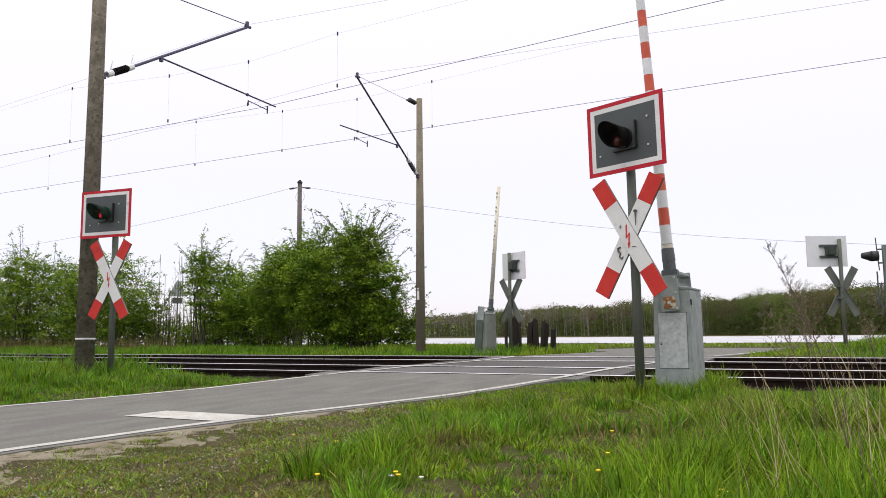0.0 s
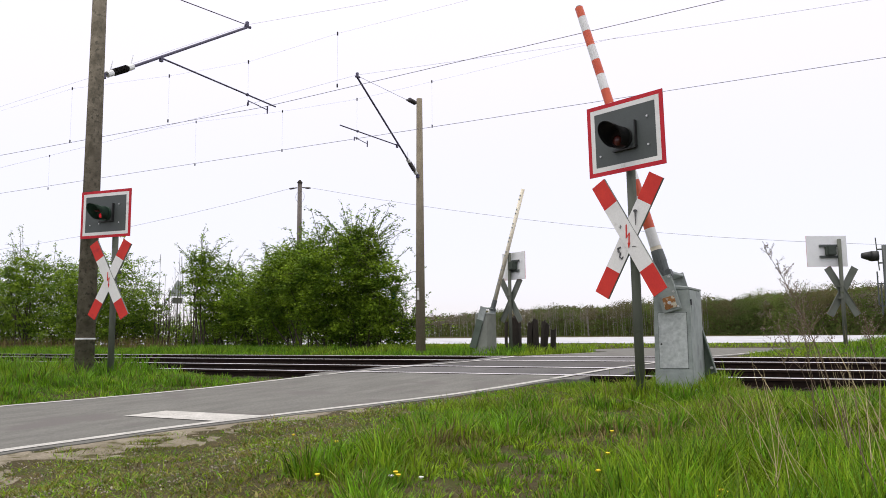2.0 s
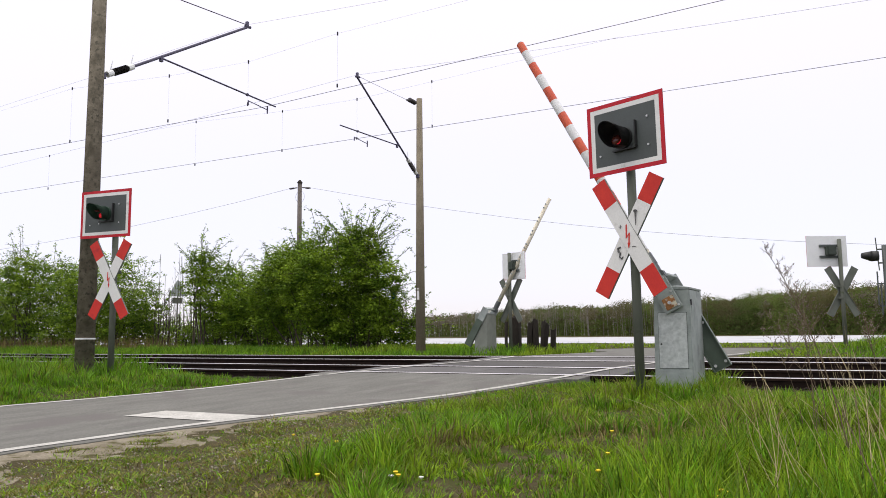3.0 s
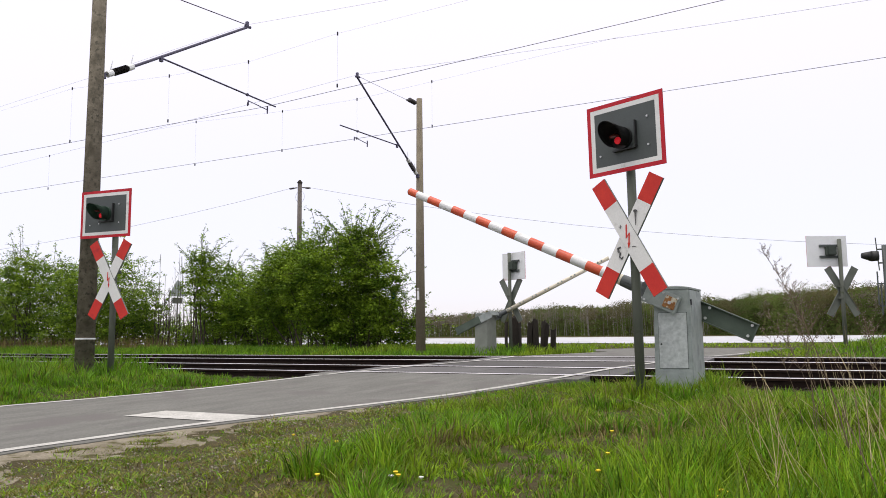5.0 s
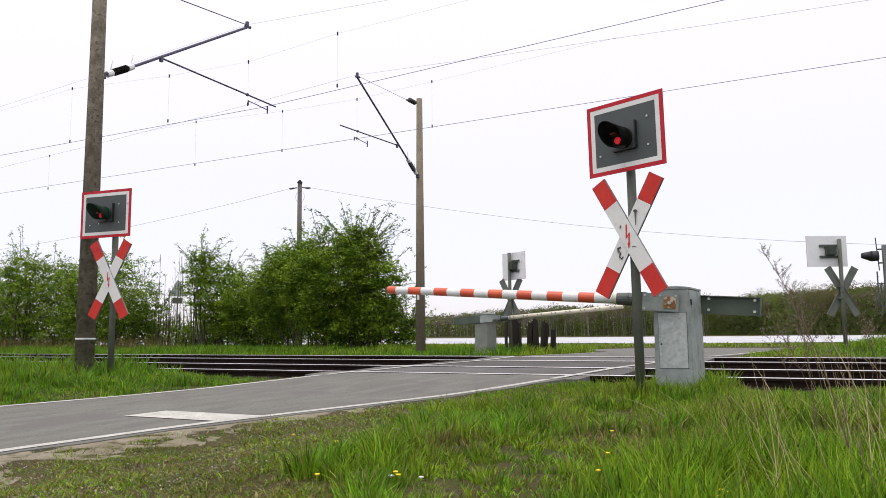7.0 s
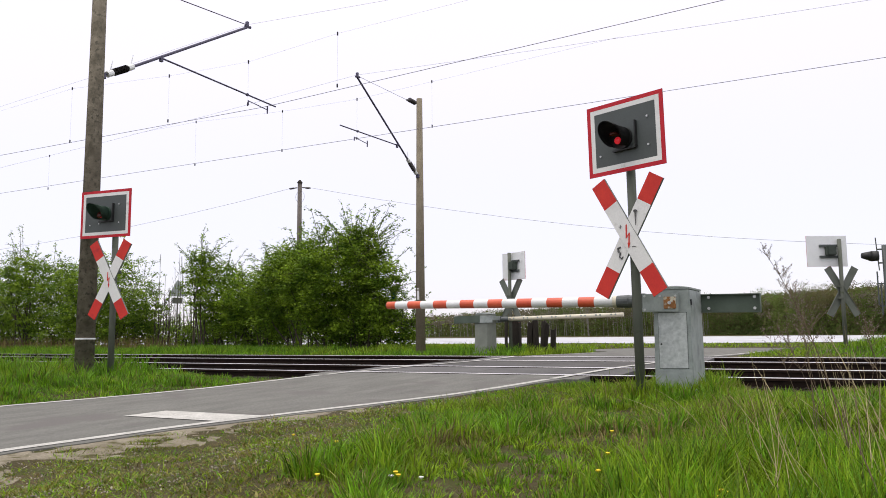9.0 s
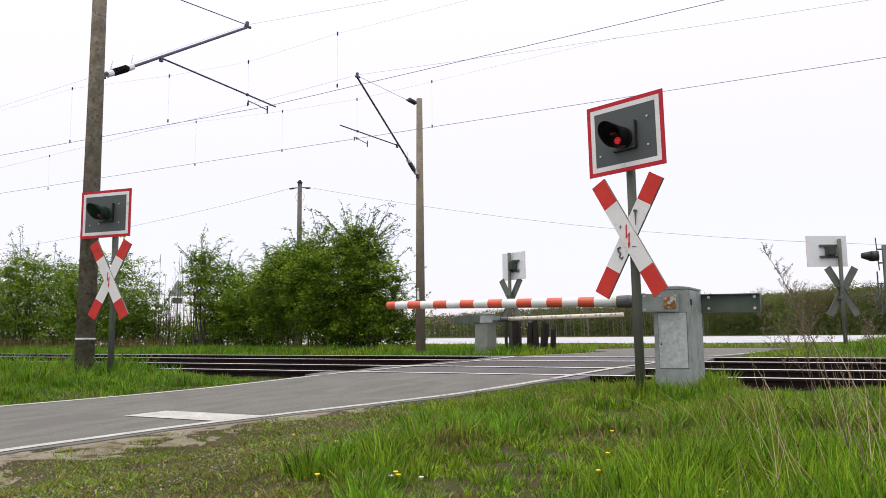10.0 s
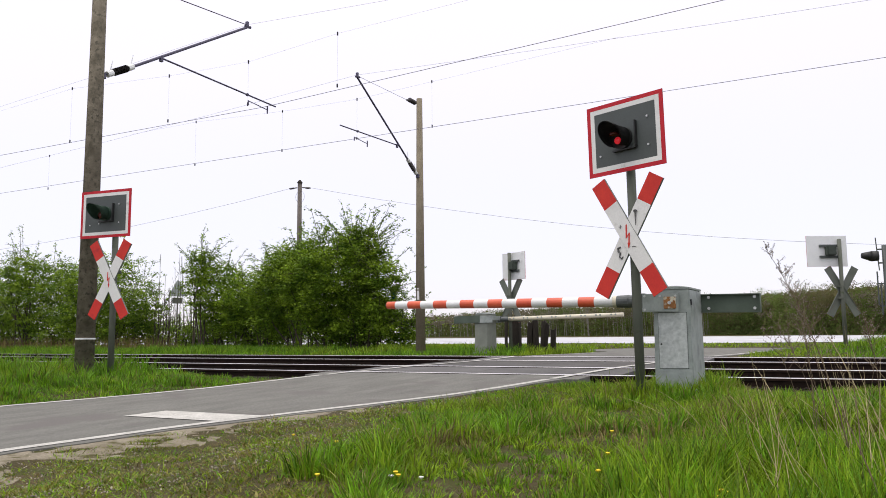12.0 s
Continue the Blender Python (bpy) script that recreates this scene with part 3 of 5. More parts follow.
# ---- barriers ----
def barrier(m, length, striped, label, metal="galv"):
    t = thing("level_crossing_barrier", m, label, "railway barrier", "barriers of the crossing")
    ZP = 0.876

    def body(bm):
        box(bm, (0, 0.30, 0.50), (0.37, 0.60, 1.04), bevel=0.012)
        for v in bm.verts:
            if v.co.z < 0.3:
                v.co.x *= 1.06
    cab = shaped("cabinet", body, M[metal], t, "galvanised steel drive cabinet")
    
    def lid(bm):
        box(bm, (0, 0.30, 1.025), (0.378, 0.608, 0.02), bevel=0.004)
        # shallow domed cap
        rows = [[bm.verts.new((0.189 * u, 0.30 + 0.304 * w, 1.034 + 0.034 * (1 - u * u) * (1 - 0.6 * w * w))) for u in np.linspace(-1, 1, 9)] for w in np.linspace(-1, 1, 5)]
        for p, q in zip(rows, rows[1:]):
            for i in range(8):
                bm.faces.new((p[i], p[i + 1], q[i + 1], q[i]))
        for row, flip in ((rows[0], 1), (rows[-1], -1)):
            low = [bm.verts.new((v.co.x, v.co.y, 1.03)) for v in row]
            for i in range(8):
                bm.faces.new((low[i], low[i + 1], row[i + 1], row[i])[::flip])
    shaped("cabinet_lid", lid, M["galv"], cab)
    shaped("door_gap", lambda bm: box(bm, (0.004, -0.001, 0.488), (0.296, 0.004, 0.578)), M["plate_grey"], cab)
    shaped("cabinet_door", lambda bm: box(bm, (0.004, -0.004, 0.488), (0.288, 0.012, 0.57), bevel=0.004), M["galv_door"], cab, "mottled zinc door")
    shaped("door_lock", lambda bm: tube(bm, (-0.115, -0.008, 0.45), (-0.115, -0.016, 0.45), 0.010, n=10), M["black"], cab)
    shaped("side_panel", lambda bm: box(bm, (0.187, 0.30, 0.52), (0.008, 0.46, 0.66), bevel=0.003), M["galv"], cab)
    shaped("hinge", lambda bm: [box(bm, (0.192, 0.05, 0.88), (0.012, 0.03, 0.06)), box(bm, (0.19, 0.03, 0.9), (0.02, 0.012, 0.02))], M["black"], cab)
    shaped("foot_flange", lambda bm: box(bm, (0, 0.30, -0.02), (0.46, 0.70, 0.03), bevel=0.005), M["galv"], cab)
    shaped("shaft", lambda bm: tube(bm, (0.0, -0.03, 0.876), (0.0, 0.0, 0.876), 0.05, n=16), M["black"], cab)

    # moving arm: fork, boom, counterweight; its origin is the pivot
    def fork(bm):
        box(bm, (-0.10, -0.045, 0.0), (0.38, 0.035, 0.19), bevel=0.006)
        box(bm, (-0.13, 0.625, 0.0), (0.44, 0.02, 0.19), bevel=0.004)
        box(bm, (-0.315, 0.29, 0.03), (0.03, 0.66, 0.12), bevel=0.004)
    arm = shaped("boom_arm", fork, M["galv"], t, "galvanised boom fork on its pivot")
    arm.location = (0, 0, ZP)

    def socket(bm):
        tube(bm, (-0.30, 0.0, 0), (-0.46, 0.0, 0), 0.066, 0.066, 16)
        tube(bm, (-0.44, 0.0, 0), (-0.57, 0.0, 0), 0.070, 0.064, 16)
        box(bm, (-0.30, 0.0, 0.0), (0.09, 0.12, 0.16), bevel=0.01)
        for s in (-0.36, -0.44):
            tube(bm, (s, -0.07, 0.02), (s, 0.07, 0.02), 0.012, n=8)
    shaped("boom_socket", socket, M["socket"], arm, "dark grey cast boom socket")
    for x, z in ((-0.26, 0.07), (-0.26, -0.07), (-0.10, 0.07), (0.06, 0.07)):
        shaped("bolt", lambda bm: tube(bm, (x, -0.06, z), (x, -0.075, z), 0.012, n=8), M["bolt"], arm)
    shaped("rust_plate", lambda bm: box(bm, (0.0, -0.07, 0.0), (0.125, 0.016, 0.125), bevel=0.006), M["rust"], arm, "rusty square pivot plate")
    shaped("pivot_bolt", lambda bm: tube(bm, (0.0, -0.076, 0.0), (0.0, -0.095, 0.0), 0.018, n=10), M["bolt"], arm)
    if striped:
        s0 = 0.565
        shaped("boom_collar", lambda bm: tube(bm, (-s0, 0, 0), (-s0 - 0.045, 0, 0), 0.060, None, 18, False), M["cream"], arm, smooth=True)
        r = lambda s: 0.058 - 0.012 * (s - s0) / (length - s0)
        cuts = [length, length - 0.128]
        step = 0.184
        while cuts[-1] - step > s0 + 0.12:
            cuts.append(cuts[-1] - step)
        cuts.append(s0 + 0.05)
        for i, (a, b) in enumerate(zip(cuts, cuts[1:])):
            shaped("red_band" if i % 2 == 0 else "white_band", lambda bm: tube(bm, (-a, 0, 0), (-b, 0, 0), r(a), r(b), 20, False), M["red_faded"] if i % 2 == 0 else M["boom_white"], arm, smooth=True)
        shaped("tip_cap", lambda bm: tube(bm, (-length, 0, 0), (-length - 0.02, 0, 0), r(length) * 0.9, r(length) * 0.6, 14), M["green_paint"], arm)
    else:
        boom = shaped("boom", lambda bm: tube(bm, (-length, 0, 0), (-0.565, 0, 0), 0.052, 0.058, 18), M["cream"], arm, "cream painted boom with paired rivets", True)
        s = 0.62
        while s < length - 0.1:
            for d in (0.0, 0.11):
                for side in (1,):
                    shaped("rivet", lambda bm: tube(bm, (-s - d, 0.05 * side, 0.012), (-s - d, 0.060 * side, 0.012), 0.024, n=10), M["galv"], arm)
            s += 0.40

    # the boom lies a little above the pivot
    for o in arm.children:
        if o.name.split(".")[0] in ("boom_socket", "boom_collar", "red_band", "white_band", "tip_cap") and striped:
            o.location.z = 0.022

    def weight(bm):
        box(bm, (0.405, 0.625, 0.01), (0.78, 0.03, 0.19), bevel=0.004)
        box(bm, (0.405, 0.60, 0.105), (0.78, 0.07, 0.010))
        box(bm, (0.405, 0.60, -0.085), (0.78, 0.07, 0.010))
        box(bm, (0.79, 0.60, 0.01), (0.010, 0.07, 0.19))
    w = shaped("counterweight", weight, M["green_paint"], arm, "dark green counterweight arm")
    for x in (0.265, 0.735):
        for z in (0.075, -0.045):
            shaped("counterweight_bolt", lambda bm: tube(bm, (x, 0.60, z), (x, 0.585, z), 0.016, n=8), M["bolt"], arm)
    return t, arm, ZP


near_barrier, near_arm, ZN = barrier(pose(-1.628, 8.26, 0.006, 0, 0, -1.8), 3.52, True, "grey steel barrier drive with red and white striped boom")
far_barrier, far_arm, ZF = barrier(pose(-8.80, 19.68, 0.12, 0, 0, 180), 3.72, False, "grey steel barrier drive with cream-backed boom across the tracks", "galv_dull")


# ---- masts and overhead line ----
def mast_near():
    t = thing("catenary_mast", pose(-10.81, 8.39, 0.0), "rough mottled concrete overhead-line mast", "mast", "overhead-line masts")
    shaped("mast_pole", lambda bm: tube(bm, (0, 0, -0.3), (0, 0, 8.6), 0.150, 0.098, 24), M["concrete"], t, smooth=True)
    shaped("band", lambda bm: tube(bm, (0, 0, 0.555), (0, 0, 0.578), 0.1515, n=24), M["plate_back"], t, "pale steel band")
    cantilever(t, [(0.12, 4.93), (0.73, 5.28), (3.58, 7.02)], [(1.34, 5.63), (4.52, 5.56)], (1.76, 6.90), -1, 3.66, 5.40)


def cantilever(t, main, steady, tie, sgn, xs_, zs_):
    """Main tube with insulator, steady tube with registration arm, tie wire; all in the plane across the track."""
    (y0, z0), (y1, z1), (y2, z2) = main
    d = Vector((0, y2 - y1, z2 - z1)).normalized()
    shaped("bracket", lambda bm: [box(bm, (0, y0 * 0.75, z0), (0.08, abs(y0) * 0.6 + 0.06, 0.10)), tube(bm, (0, y0, z0 + 0.02), (0, y0 + 0.25 * (y1 - y0), z0 + 0.25 * (z1 - z0)), 0.02, n=8)], M["tube"], t)

    def ins(bm):
        a, b = Vector((0, y0, z0)), Vector((0, y1, z1))
        tube(bm, a.lerp(b, 0.2), b, 0.035, n=12)
        for k in range(9):
            p = a.lerp(b, 0.36 + 0.05 * k)
            tube(bm, p, p + d * 0.014, 0.065, 0.05, 14)
    shaped("insulator", ins, M["insulator"], t, "dark ribbed insulator")
    for f in (0.22, 0.9):
        p = Vector((0, y0, z0)).lerp(Vector((0, y1, z1)), f)
        shaped("arcing_horn", lambda bm: tube(bm, p, p + Vector((0, -sgn * 0.05, 0.24)), 0.012, 0.006, 6), M["plate_back"], t)
        shaped("fitting", lambda bm: tube(bm, p - d * 0.06, p + d * 0.06, 0.055, n=12), M["plate_back"], t)
    shaped("main_tube", lambda bm: tube(bm, (0, y1, z1), (0, y2, z2), 0.026, n=10), M["tube"], t)
    shaped("clamp", lambda bm: [tube(bm, (0, y2 - 0.06, z2 + 0.0), (0, y2 + 0.1, z2 + 0.03), 0.03, n=8), box(bm, (0, y2, z2 + 0.06), (0.06, 0.05, 0.12))], M["tube"], t)
    (a0, b0), (a1, b1) = steady
    shaped("steady_tube", lambda bm: [tube(bm, (0, a0, b0), (0, a1, b1), 0.017, n=8), box(bm, (0, a0, b0 - 0.02), (0.05, 0.06, 0.10)), box(bm, (0, a0 + 0.72 * (a1 - a0), b0 + 0.72 * (b1 - b0)), (0.045, 0.05, 0.05))], M["tube"], t)
    q = -sgn
    shaped("registration_arm", lambda bm: [tube(bm, (0, xs_ + 0.6, zs_ + 0.10), (0, xs_ + 0.6, zs_ - 0.06), 0.016, n=8), tube(bm, (0, xs_ + 0.6, zs_ + 0.02), (0, xs_, zs_ + 0.06), 0.010, n=8), tube(bm, (0, xs_, zs_ + 0.07), (0, xs_, zs_ - 0.03), 0.014, n=8)], M["tube"], t)
    if tie:
        shaped("tie_rod", lambda bm: tube(bm, (0, tie[0], tie[1]), (0, y2, z2 + 0.05), 0.010, n=8), M["tube"], t)


def mast_far():
    t = thing("catenary_mast", pose(-10.82, 19.36, 0.0), "smooth pale brown concrete overhead-line mast", "mast", "overhead-line masts")
    shaped("mast_pole", lambda bm: tube(bm, (0, 0, -0.3), (0, 0, 7.5), 0.145, 0.085, 24), M["mast_plain"], t, smooth=True)
    shaped("tag", lambda bm: [box(bm, (0.0, -0.135, 1.72), (0.07, 0.012, 0.26)), box(bm, (0.0, -0.135, 1.9), (0.06, 0.014, 0.03))], M["white"], t, "small white tag")
    cantilever(t, [(-0.13, 5.17), (-0.72, 5.56), (-3.26, 7.18)], [(-1.28, 5.83), (-4.0, 5.74)], None, 1, -3.38, 5.52)

    def top_ins(bm):
        tube(bm, (0, -0.2, 7.32), (0, -0.72, 7.27), 0.03, n=10)
        for k in range(6):
            tube(bm, (0, -0.28 - 0.06 * k, 7.31), (0, -0.30 - 0.06 * k, 7.31), 0.07, 0.05, 12)
    shaped("top_insulator", top_ins, M["insulator"], t, "dark top insulator")
    shaped("top_tie", lambda bm: tube(bm, (0, -0.72, 7.27), (0, -3.26, 7.22), 0.006, n=6), M["wire"], t)


mast_near()
mast_far()


def wire(name, pts, r, label, group):
    def fill(bm):
        sweep(bm, pts, [r] * len(pts), 6)
    tagged(shaped(name, fill, M["wire"]), label, "overhead wire", group)


def sag(p, q, s, n=14):
    p, q = Vector(p), Vector(q)
    return [p.lerp(q, i / n) - Vector((0, 0, 4 * s * (i / n) * (1 - i / n))) for i in range(n + 1)]


G = "overhead line wires"
wire("contact_wire", [(-75, 12.0, 5.25), (-10.81, 12.55, 5.46), (-1.4, 12.05, 5.62), (45, 11.6, 6.0)], 0.0055, "thin taut contact wire over the near track", G)
wire("contact_wire", [(-80, 16.1, 5.3), (-10.82, 16.0, 5.54), (45, 16.0, 5.75)], 0.0055, "thin taut contact wire over the far track", G)
near_messenger = sag((-75, 12.0, 7.0), (-10.81, 12.0, 7.09), 1.2) + sag((-10.81, 12.0, 7.09), (50, 12.0, 7.2), 1.0)[1:]
far_messenger = sag((-80, 16.1, 7.1), (-10.82, 16.1, 7.24), 1.2) + sag((-10.82, 16.1, 7.24), (50, 16.1, 7.3), 0.8)[1:]
wire("messenger_wire", near_messenger, 0.0022, "thin sagging carrier wire over the near track", G)
wire("messenger_wire", far_messenger, 0.0028, "thin sagging carrier wire over the far track", G)


def height_on(path, x):
    for p, q in zip(path, path[1:]):
        if p[0] <= x <= q[0]:
            return p[2] + (q[2] - p[2]) * (x - p[0]) / (q[0] - p[0])
    return 6.0


def dropper(x, y, z0, z1):
    t = thing("dropper", Matrix.Translation((x, y, z0)), "hair-thin dropper wire with small clamps", "dropper", "droppers of the overhead line")
    shaped("dropper_wire", lambda bm: tube(bm, (0, 0, 0), (0, 0, z1 - z0), 0.0012, n=5), M["wire"], t)
    for z in (0.0, z1 - z0):
        shaped("clamp", lambda bm: tube(bm, (0, 0, z - 0.035), (0, 0, z + 0.035), 0.016, n=8), M["black"], t)


# stitch wires hang under the carrier wires at the masts; the short droppers hang from them
near_stitch = [(-20.0, 12.2, height_on(near_messenger, -20.0)), (-16.58, 12.2, 6.68), (-13.28, 12.2, 6.45), (-10.96, 12.2, 6.37), (-8.69, 12.2, 6.55), (-3.5, 12.2, height_on(near_messenger, -3.5))]
far_stitch = [(-19.0, 16.05, height_on(far_messenger, -19.0)), (-16.34, 16.05, 6.75), (-13.13, 16.05, 6.61), (-10.79, 16.05, 6.58), (-8.56, 16.05, 6.69), (-4.0, 16.05, height_on(far_messenger, -4.0))]
wire("stitch_wire", near_stitch, 0.0014, "hair-thin stitch wire at the near mast", G)
wire("stitch_wire", far_stitch, 0.0016, "hair-thin stitch wire at the far mast", G)
for x, top in ((-16.58, 6.68), (-13.28, 6.45), (-10.96, 6.37), (-8.67, 6.55)):
    dropper(x, 12.2, 5.45 + (x + 10.8) * 0.016, top)
for x, top in ((-22.78, 6.50), (-16.34, 6.75), (-13.19, 6.61), (-10.79, 6.58), (-8.62, 6.69)):
    dropper(x, 16.05, 5.56 + (x + 10.8) * 0.011, top)

# ---- telegraph pole and wires ----
pole = thing("telegraph_pole", pose(-25.0, 31.9, 0.22), "weathered wooden telegraph pole behind the hedge", "pole")
shaped("pole_shaft", lambda bm: tube(bm, (0, 0, -0.6), (0, 0, 8.35), 0.15, 0.11, 16), M["wood_pole"], pole, smooth=True)
shaped("pole_cap", lambda bm: tube(bm, (0, 0, 8.35), (0, 0, 8.5), 0.16, 0.05, 12), M["old_wood"], pole)
for s in (-1, 1):
    shaped("insulator", lambda bm: [tube(bm, (s * 0.12, s * 0.05, 8.1), (s * 0.55, s * 0.2, 8.06), 0.03, n=8), tube(bm, (s * 0.3, s * 0.1, 8.08), (s * 0.5, s * 0.18, 8.06), 0.05, n=10)], M["insulator"], pole)


def ring(bm):
    pts = [(0.06 + 0.28 * math.cos(a), -0.05, 7.6 + 0.30 * math.sin(a)) for a in np.linspace(0, 2 * math.pi, 21)]
    sweep(bm, pts, [0.008] * len(pts), 5)


shaped("wire_loop", ring, M["wire"], pole)
wire("telegraph_wire", sag((-25.5, 31.7, 8.28), (-70.0, 24.0, 5.9), 1.4), 0.007, "thin dark telephone wire", "telephone wires")
wire("telegraph_wire", sag((-24.4, 32.1, 8.28), (20.0, 48.0, 4.7), 1.6), 0.007, "thin dark telephone wire", "telephone wires")

# ---- triangle sign, signal lamp ----
tri = thing("warning_sign", pose(-30.8, 29.3, 0.0, 0, 0, 45), "grey back of a triangular sign beyond the hedge", "road sign")
shaped("post", lambda bm: tube(bm, (0, 0, 0), (0, 0, 3.5), 0.035, n=10), M["post"], tri)
bm = bmesh.new()
plate(bm, [(-0.46, 2.72), (0.46, 2.72), (0.04, 3.55), (-0.04, 3.55)], -0.06, -0.045)
part("triangle_back", bm, M["galv"], tri, "bare grey metal back")
shaped("lower_plate", lambda bm: box(bm, (0, -0.05, 2.5), (0.5, 0.012, 0.3)), M["post"], tri)

cover = shaped("cable_cover", lambda bm: box(bm, (0, 0, 0), (0.5, 0.28, 0.10), bevel=0.02), M["white"])
cover.location, cover.rotation_euler = (-2.0, 17.75, -0.02), (0, 0, 0.5)
tagged(cover, "pale concrete cover lying beside the rails", "cover")
contact = shaped("rail_contact", lambda bm: [box(bm, (0, 0, 0), (0.30, 0.16, 0.10), bevel=0.02), tube(bm, (-0.1, 0.05, 0.0), (-0.5, 0.10, -0.08), 0.015, n=8)], M["galv"])
contact.location = (-14.6, 11.0, -0.12)
tagged(contact, "small grey contact box fixed beside the rail", "rail contact")
marker = thing("marker_post", pose(-13.48, 22.3, 0.0), "small blue-green marker plate among the twigs", "sign")
shaped("post", lambda bm: tube(bm, (0, 0, -0.1), (0, 0, 2.2), 0.025, n=8), M["post"], marker)
shaped("marker_plate", lambda bm: box(bm, (0, -0.03, 2.0), (0.2, 0.012, 0.42)), M["teal"], marker, "blue-green plate")

sig = thing("road_signal", pose(0.80, 20.1, 0.1), "dark flashing lamp on a post beside the crossing", "signal")
shaped("post", lambda bm: tube(bm, (0, 0, -0.1), (0, 0, 2.42), 0.05, n=14), M["plate_grey"], sig, smooth=True)
shaped("lamp_body", lambda bm: [tube(bm, (-0.12, -0.02, 2.18), (-0.26, -0.04, 2.18), 0.11, 0.12, 16), tube(bm, (-0.26, -0.04, 2.18), (-0.46, -0.09, 2.2), 0.12, 0.06, 16)], M["black"], sig, "hooded lamp", True)
shaped("bracket", lambda bm: [tube(bm, (0, 0, 2.33), (-0.14, -0.02, 2.33), 0.018, n=8), tube(bm, (0, 0, 2.02), (-0.14, -0.02, 2.02), 0.018, n=8), tube(bm, (-0.12, -0.02, 1.85), (-0.16, -0.02, 2.6), 0.012, n=8)], M["post"], sig)
shaped("side_board", lambda bm: [box(bm, (-0.17, -0.05, 1.45), (0.03, 0.03, 0.75)), box(bm, (-0.11, -0.05, 1.2), (0.03, 0.04, 0.7)), box(bm, (-0.08, -0.03, 1.55), (0.16, 0.02, 0.03)), box(bm, (-0.08, -0.03, 1.05), (0.16, 0.02, 0.03))], M["plate_grey"], sig)


# ---- plants ----
rng = np.random.default_rng(7)
LATTICE = rng.random((64, 64))


def patchy(x, y, size):
    """Smooth random patches, 0 to 1, about size metres across."""
    u, v = np.asarray(x) / size + 100.0, np.asarray(y) / size + 100.0
    i, j = np.floor(u).astype(int), np.floor(v).astype(int)
    f, g = u - i, v - j
    f, g = f * f * (3 - 2 * f), g * g * (3 - 2 * g)
    a, b = LATTICE[i % 64, j % 64], LATTICE[(i + 1) % 64, j % 64]
    c, d = LATTICE[i % 64, (j + 1) % 64], LATTICE[(i + 1) % 64, (j + 1) % 64]
    return (a * (1 - f) + b * f) * (1 - g) + (c * (1 - f) + d * f) * g


def poly_mesh(name, verts, k, faces, material, parent=None):
    """A mesh of equal faces with k corners each, from arrays."""
    me = bpy.data.meshes.new(name)
    me.vertices.add(len(verts))
    me.vertices.foreach_set("co", np.ascontiguousarray(verts, dtype=np.float32).ravel())
    me.loops.add(faces.size)
    me.loops.foreach_set("vertex_index", np.ascontiguousarray(faces, dtype=np.int32).ravel())
    me.polygons.add(len(faces))
    me.polygons.foreach_set("loop_start", np.arange(0, faces.size, k, dtype=np.int32))
    me.update(calc_edges=True)
    me.validate()
    me.materials.append(material)
    ob = new(name, me)
    ob.parent = parent
    return ob


def blades(name, x, y, z, h, w, lean, material, label, category="grass", az=None):
    """Bent, tapered grass blades with their roots at x, y, z, leaning towards az."""
    n = len(x)
    if az is None:
        az = rng.uniform(0, 2 * np.pi, n)
    face = rng.uniform(0, 2 * np.pi, n)
    dx, dy = np.cos(az) * lean * h, np.sin(az) * lean * h
    wx, wy = np.cos(face) * w / 2, np.sin(face) * w / 2
    root = np.stack([x, y, z - 0.02], -1)
    side = np.stack([wx, wy, 0 * wx], -1)
    mid = root + np.stack([dx * 0.3, dy * 0.3, h * 0.55], -1)
    tip = root + np.stack([dx, dy, h * (1 - 0.25 * lean)], -1)
    v = np.stack([root - side, root + side, mid - side * 0.75, mid + side * 0.75, tip], 1).reshape(-1, 3)
    f = (np.arange(n)[:, None, None] * 5 + np.array([[0, 1, 3], [0, 3, 2], [2, 3, 4]])[None]).reshape(-1, 3)
    return tagged(poly_mesh(name, v, 3, f, material), label, category, kind="stuff")


def rough_side(x, y):
    """1 in the lush grass, 0 on the trodden sandy shoulder beside the road."""
    off = x - road_right(y)
    edge = np.interp(y, [0, 3, 4, 5, 5.6, 6.3, 7, 7.8], [4.2, 3.0, 2.55, 1.8, 1.3, 0.7, 0.2, -0.1]) + 0.7 * (patchy(x, y, 0.5) - 0.5)
    return smooth_step(off, edge, edge + 0.45)


def scatter(n, y0, y1, x0, x1, power=1.0):
    """Random places, denser towards y0."""
    y = y0 + (y1 - y0) * rng.random(n) ** power
    a, b = x0(y), x1(y)
    return a + (b - a) * rng.random(n), y


def tufts(cx, cy, per, spread):
    """Places of blades in tufts round cx, cy: x, y, the tuft's number, its distance from the middle, and the way out."""
    k = np.repeat(np.arange(len(cx)), per)
    az = rng.uniform(0, 2 * np.pi, len(k))
    d = np.sqrt(rng.random(len(k)))
    r = d * spread[k]
    return cx[k] + np.cos(az) * r, cy[k] + np.sin(az) * r, k, d, az + rng.normal(size=len(k)) * 0.6


# withered spots in the verge: x, y, radius
WITHERED = [(-1.38, 4.9, 0.30), (-0.88, 4.7, 0.38), (-2.75, 7.3, 0.5), (-1.15, 6.4, 0.4), (-2.0, 4.0, 0.22), (-2.05, 5.7, 0.24)]


def withered(x, y):
    return np.max([np.exp(-((x - a) ** 2 + (y - b) ** 2) / r ** 2) for a, b, r in WITHERED], axis=0)


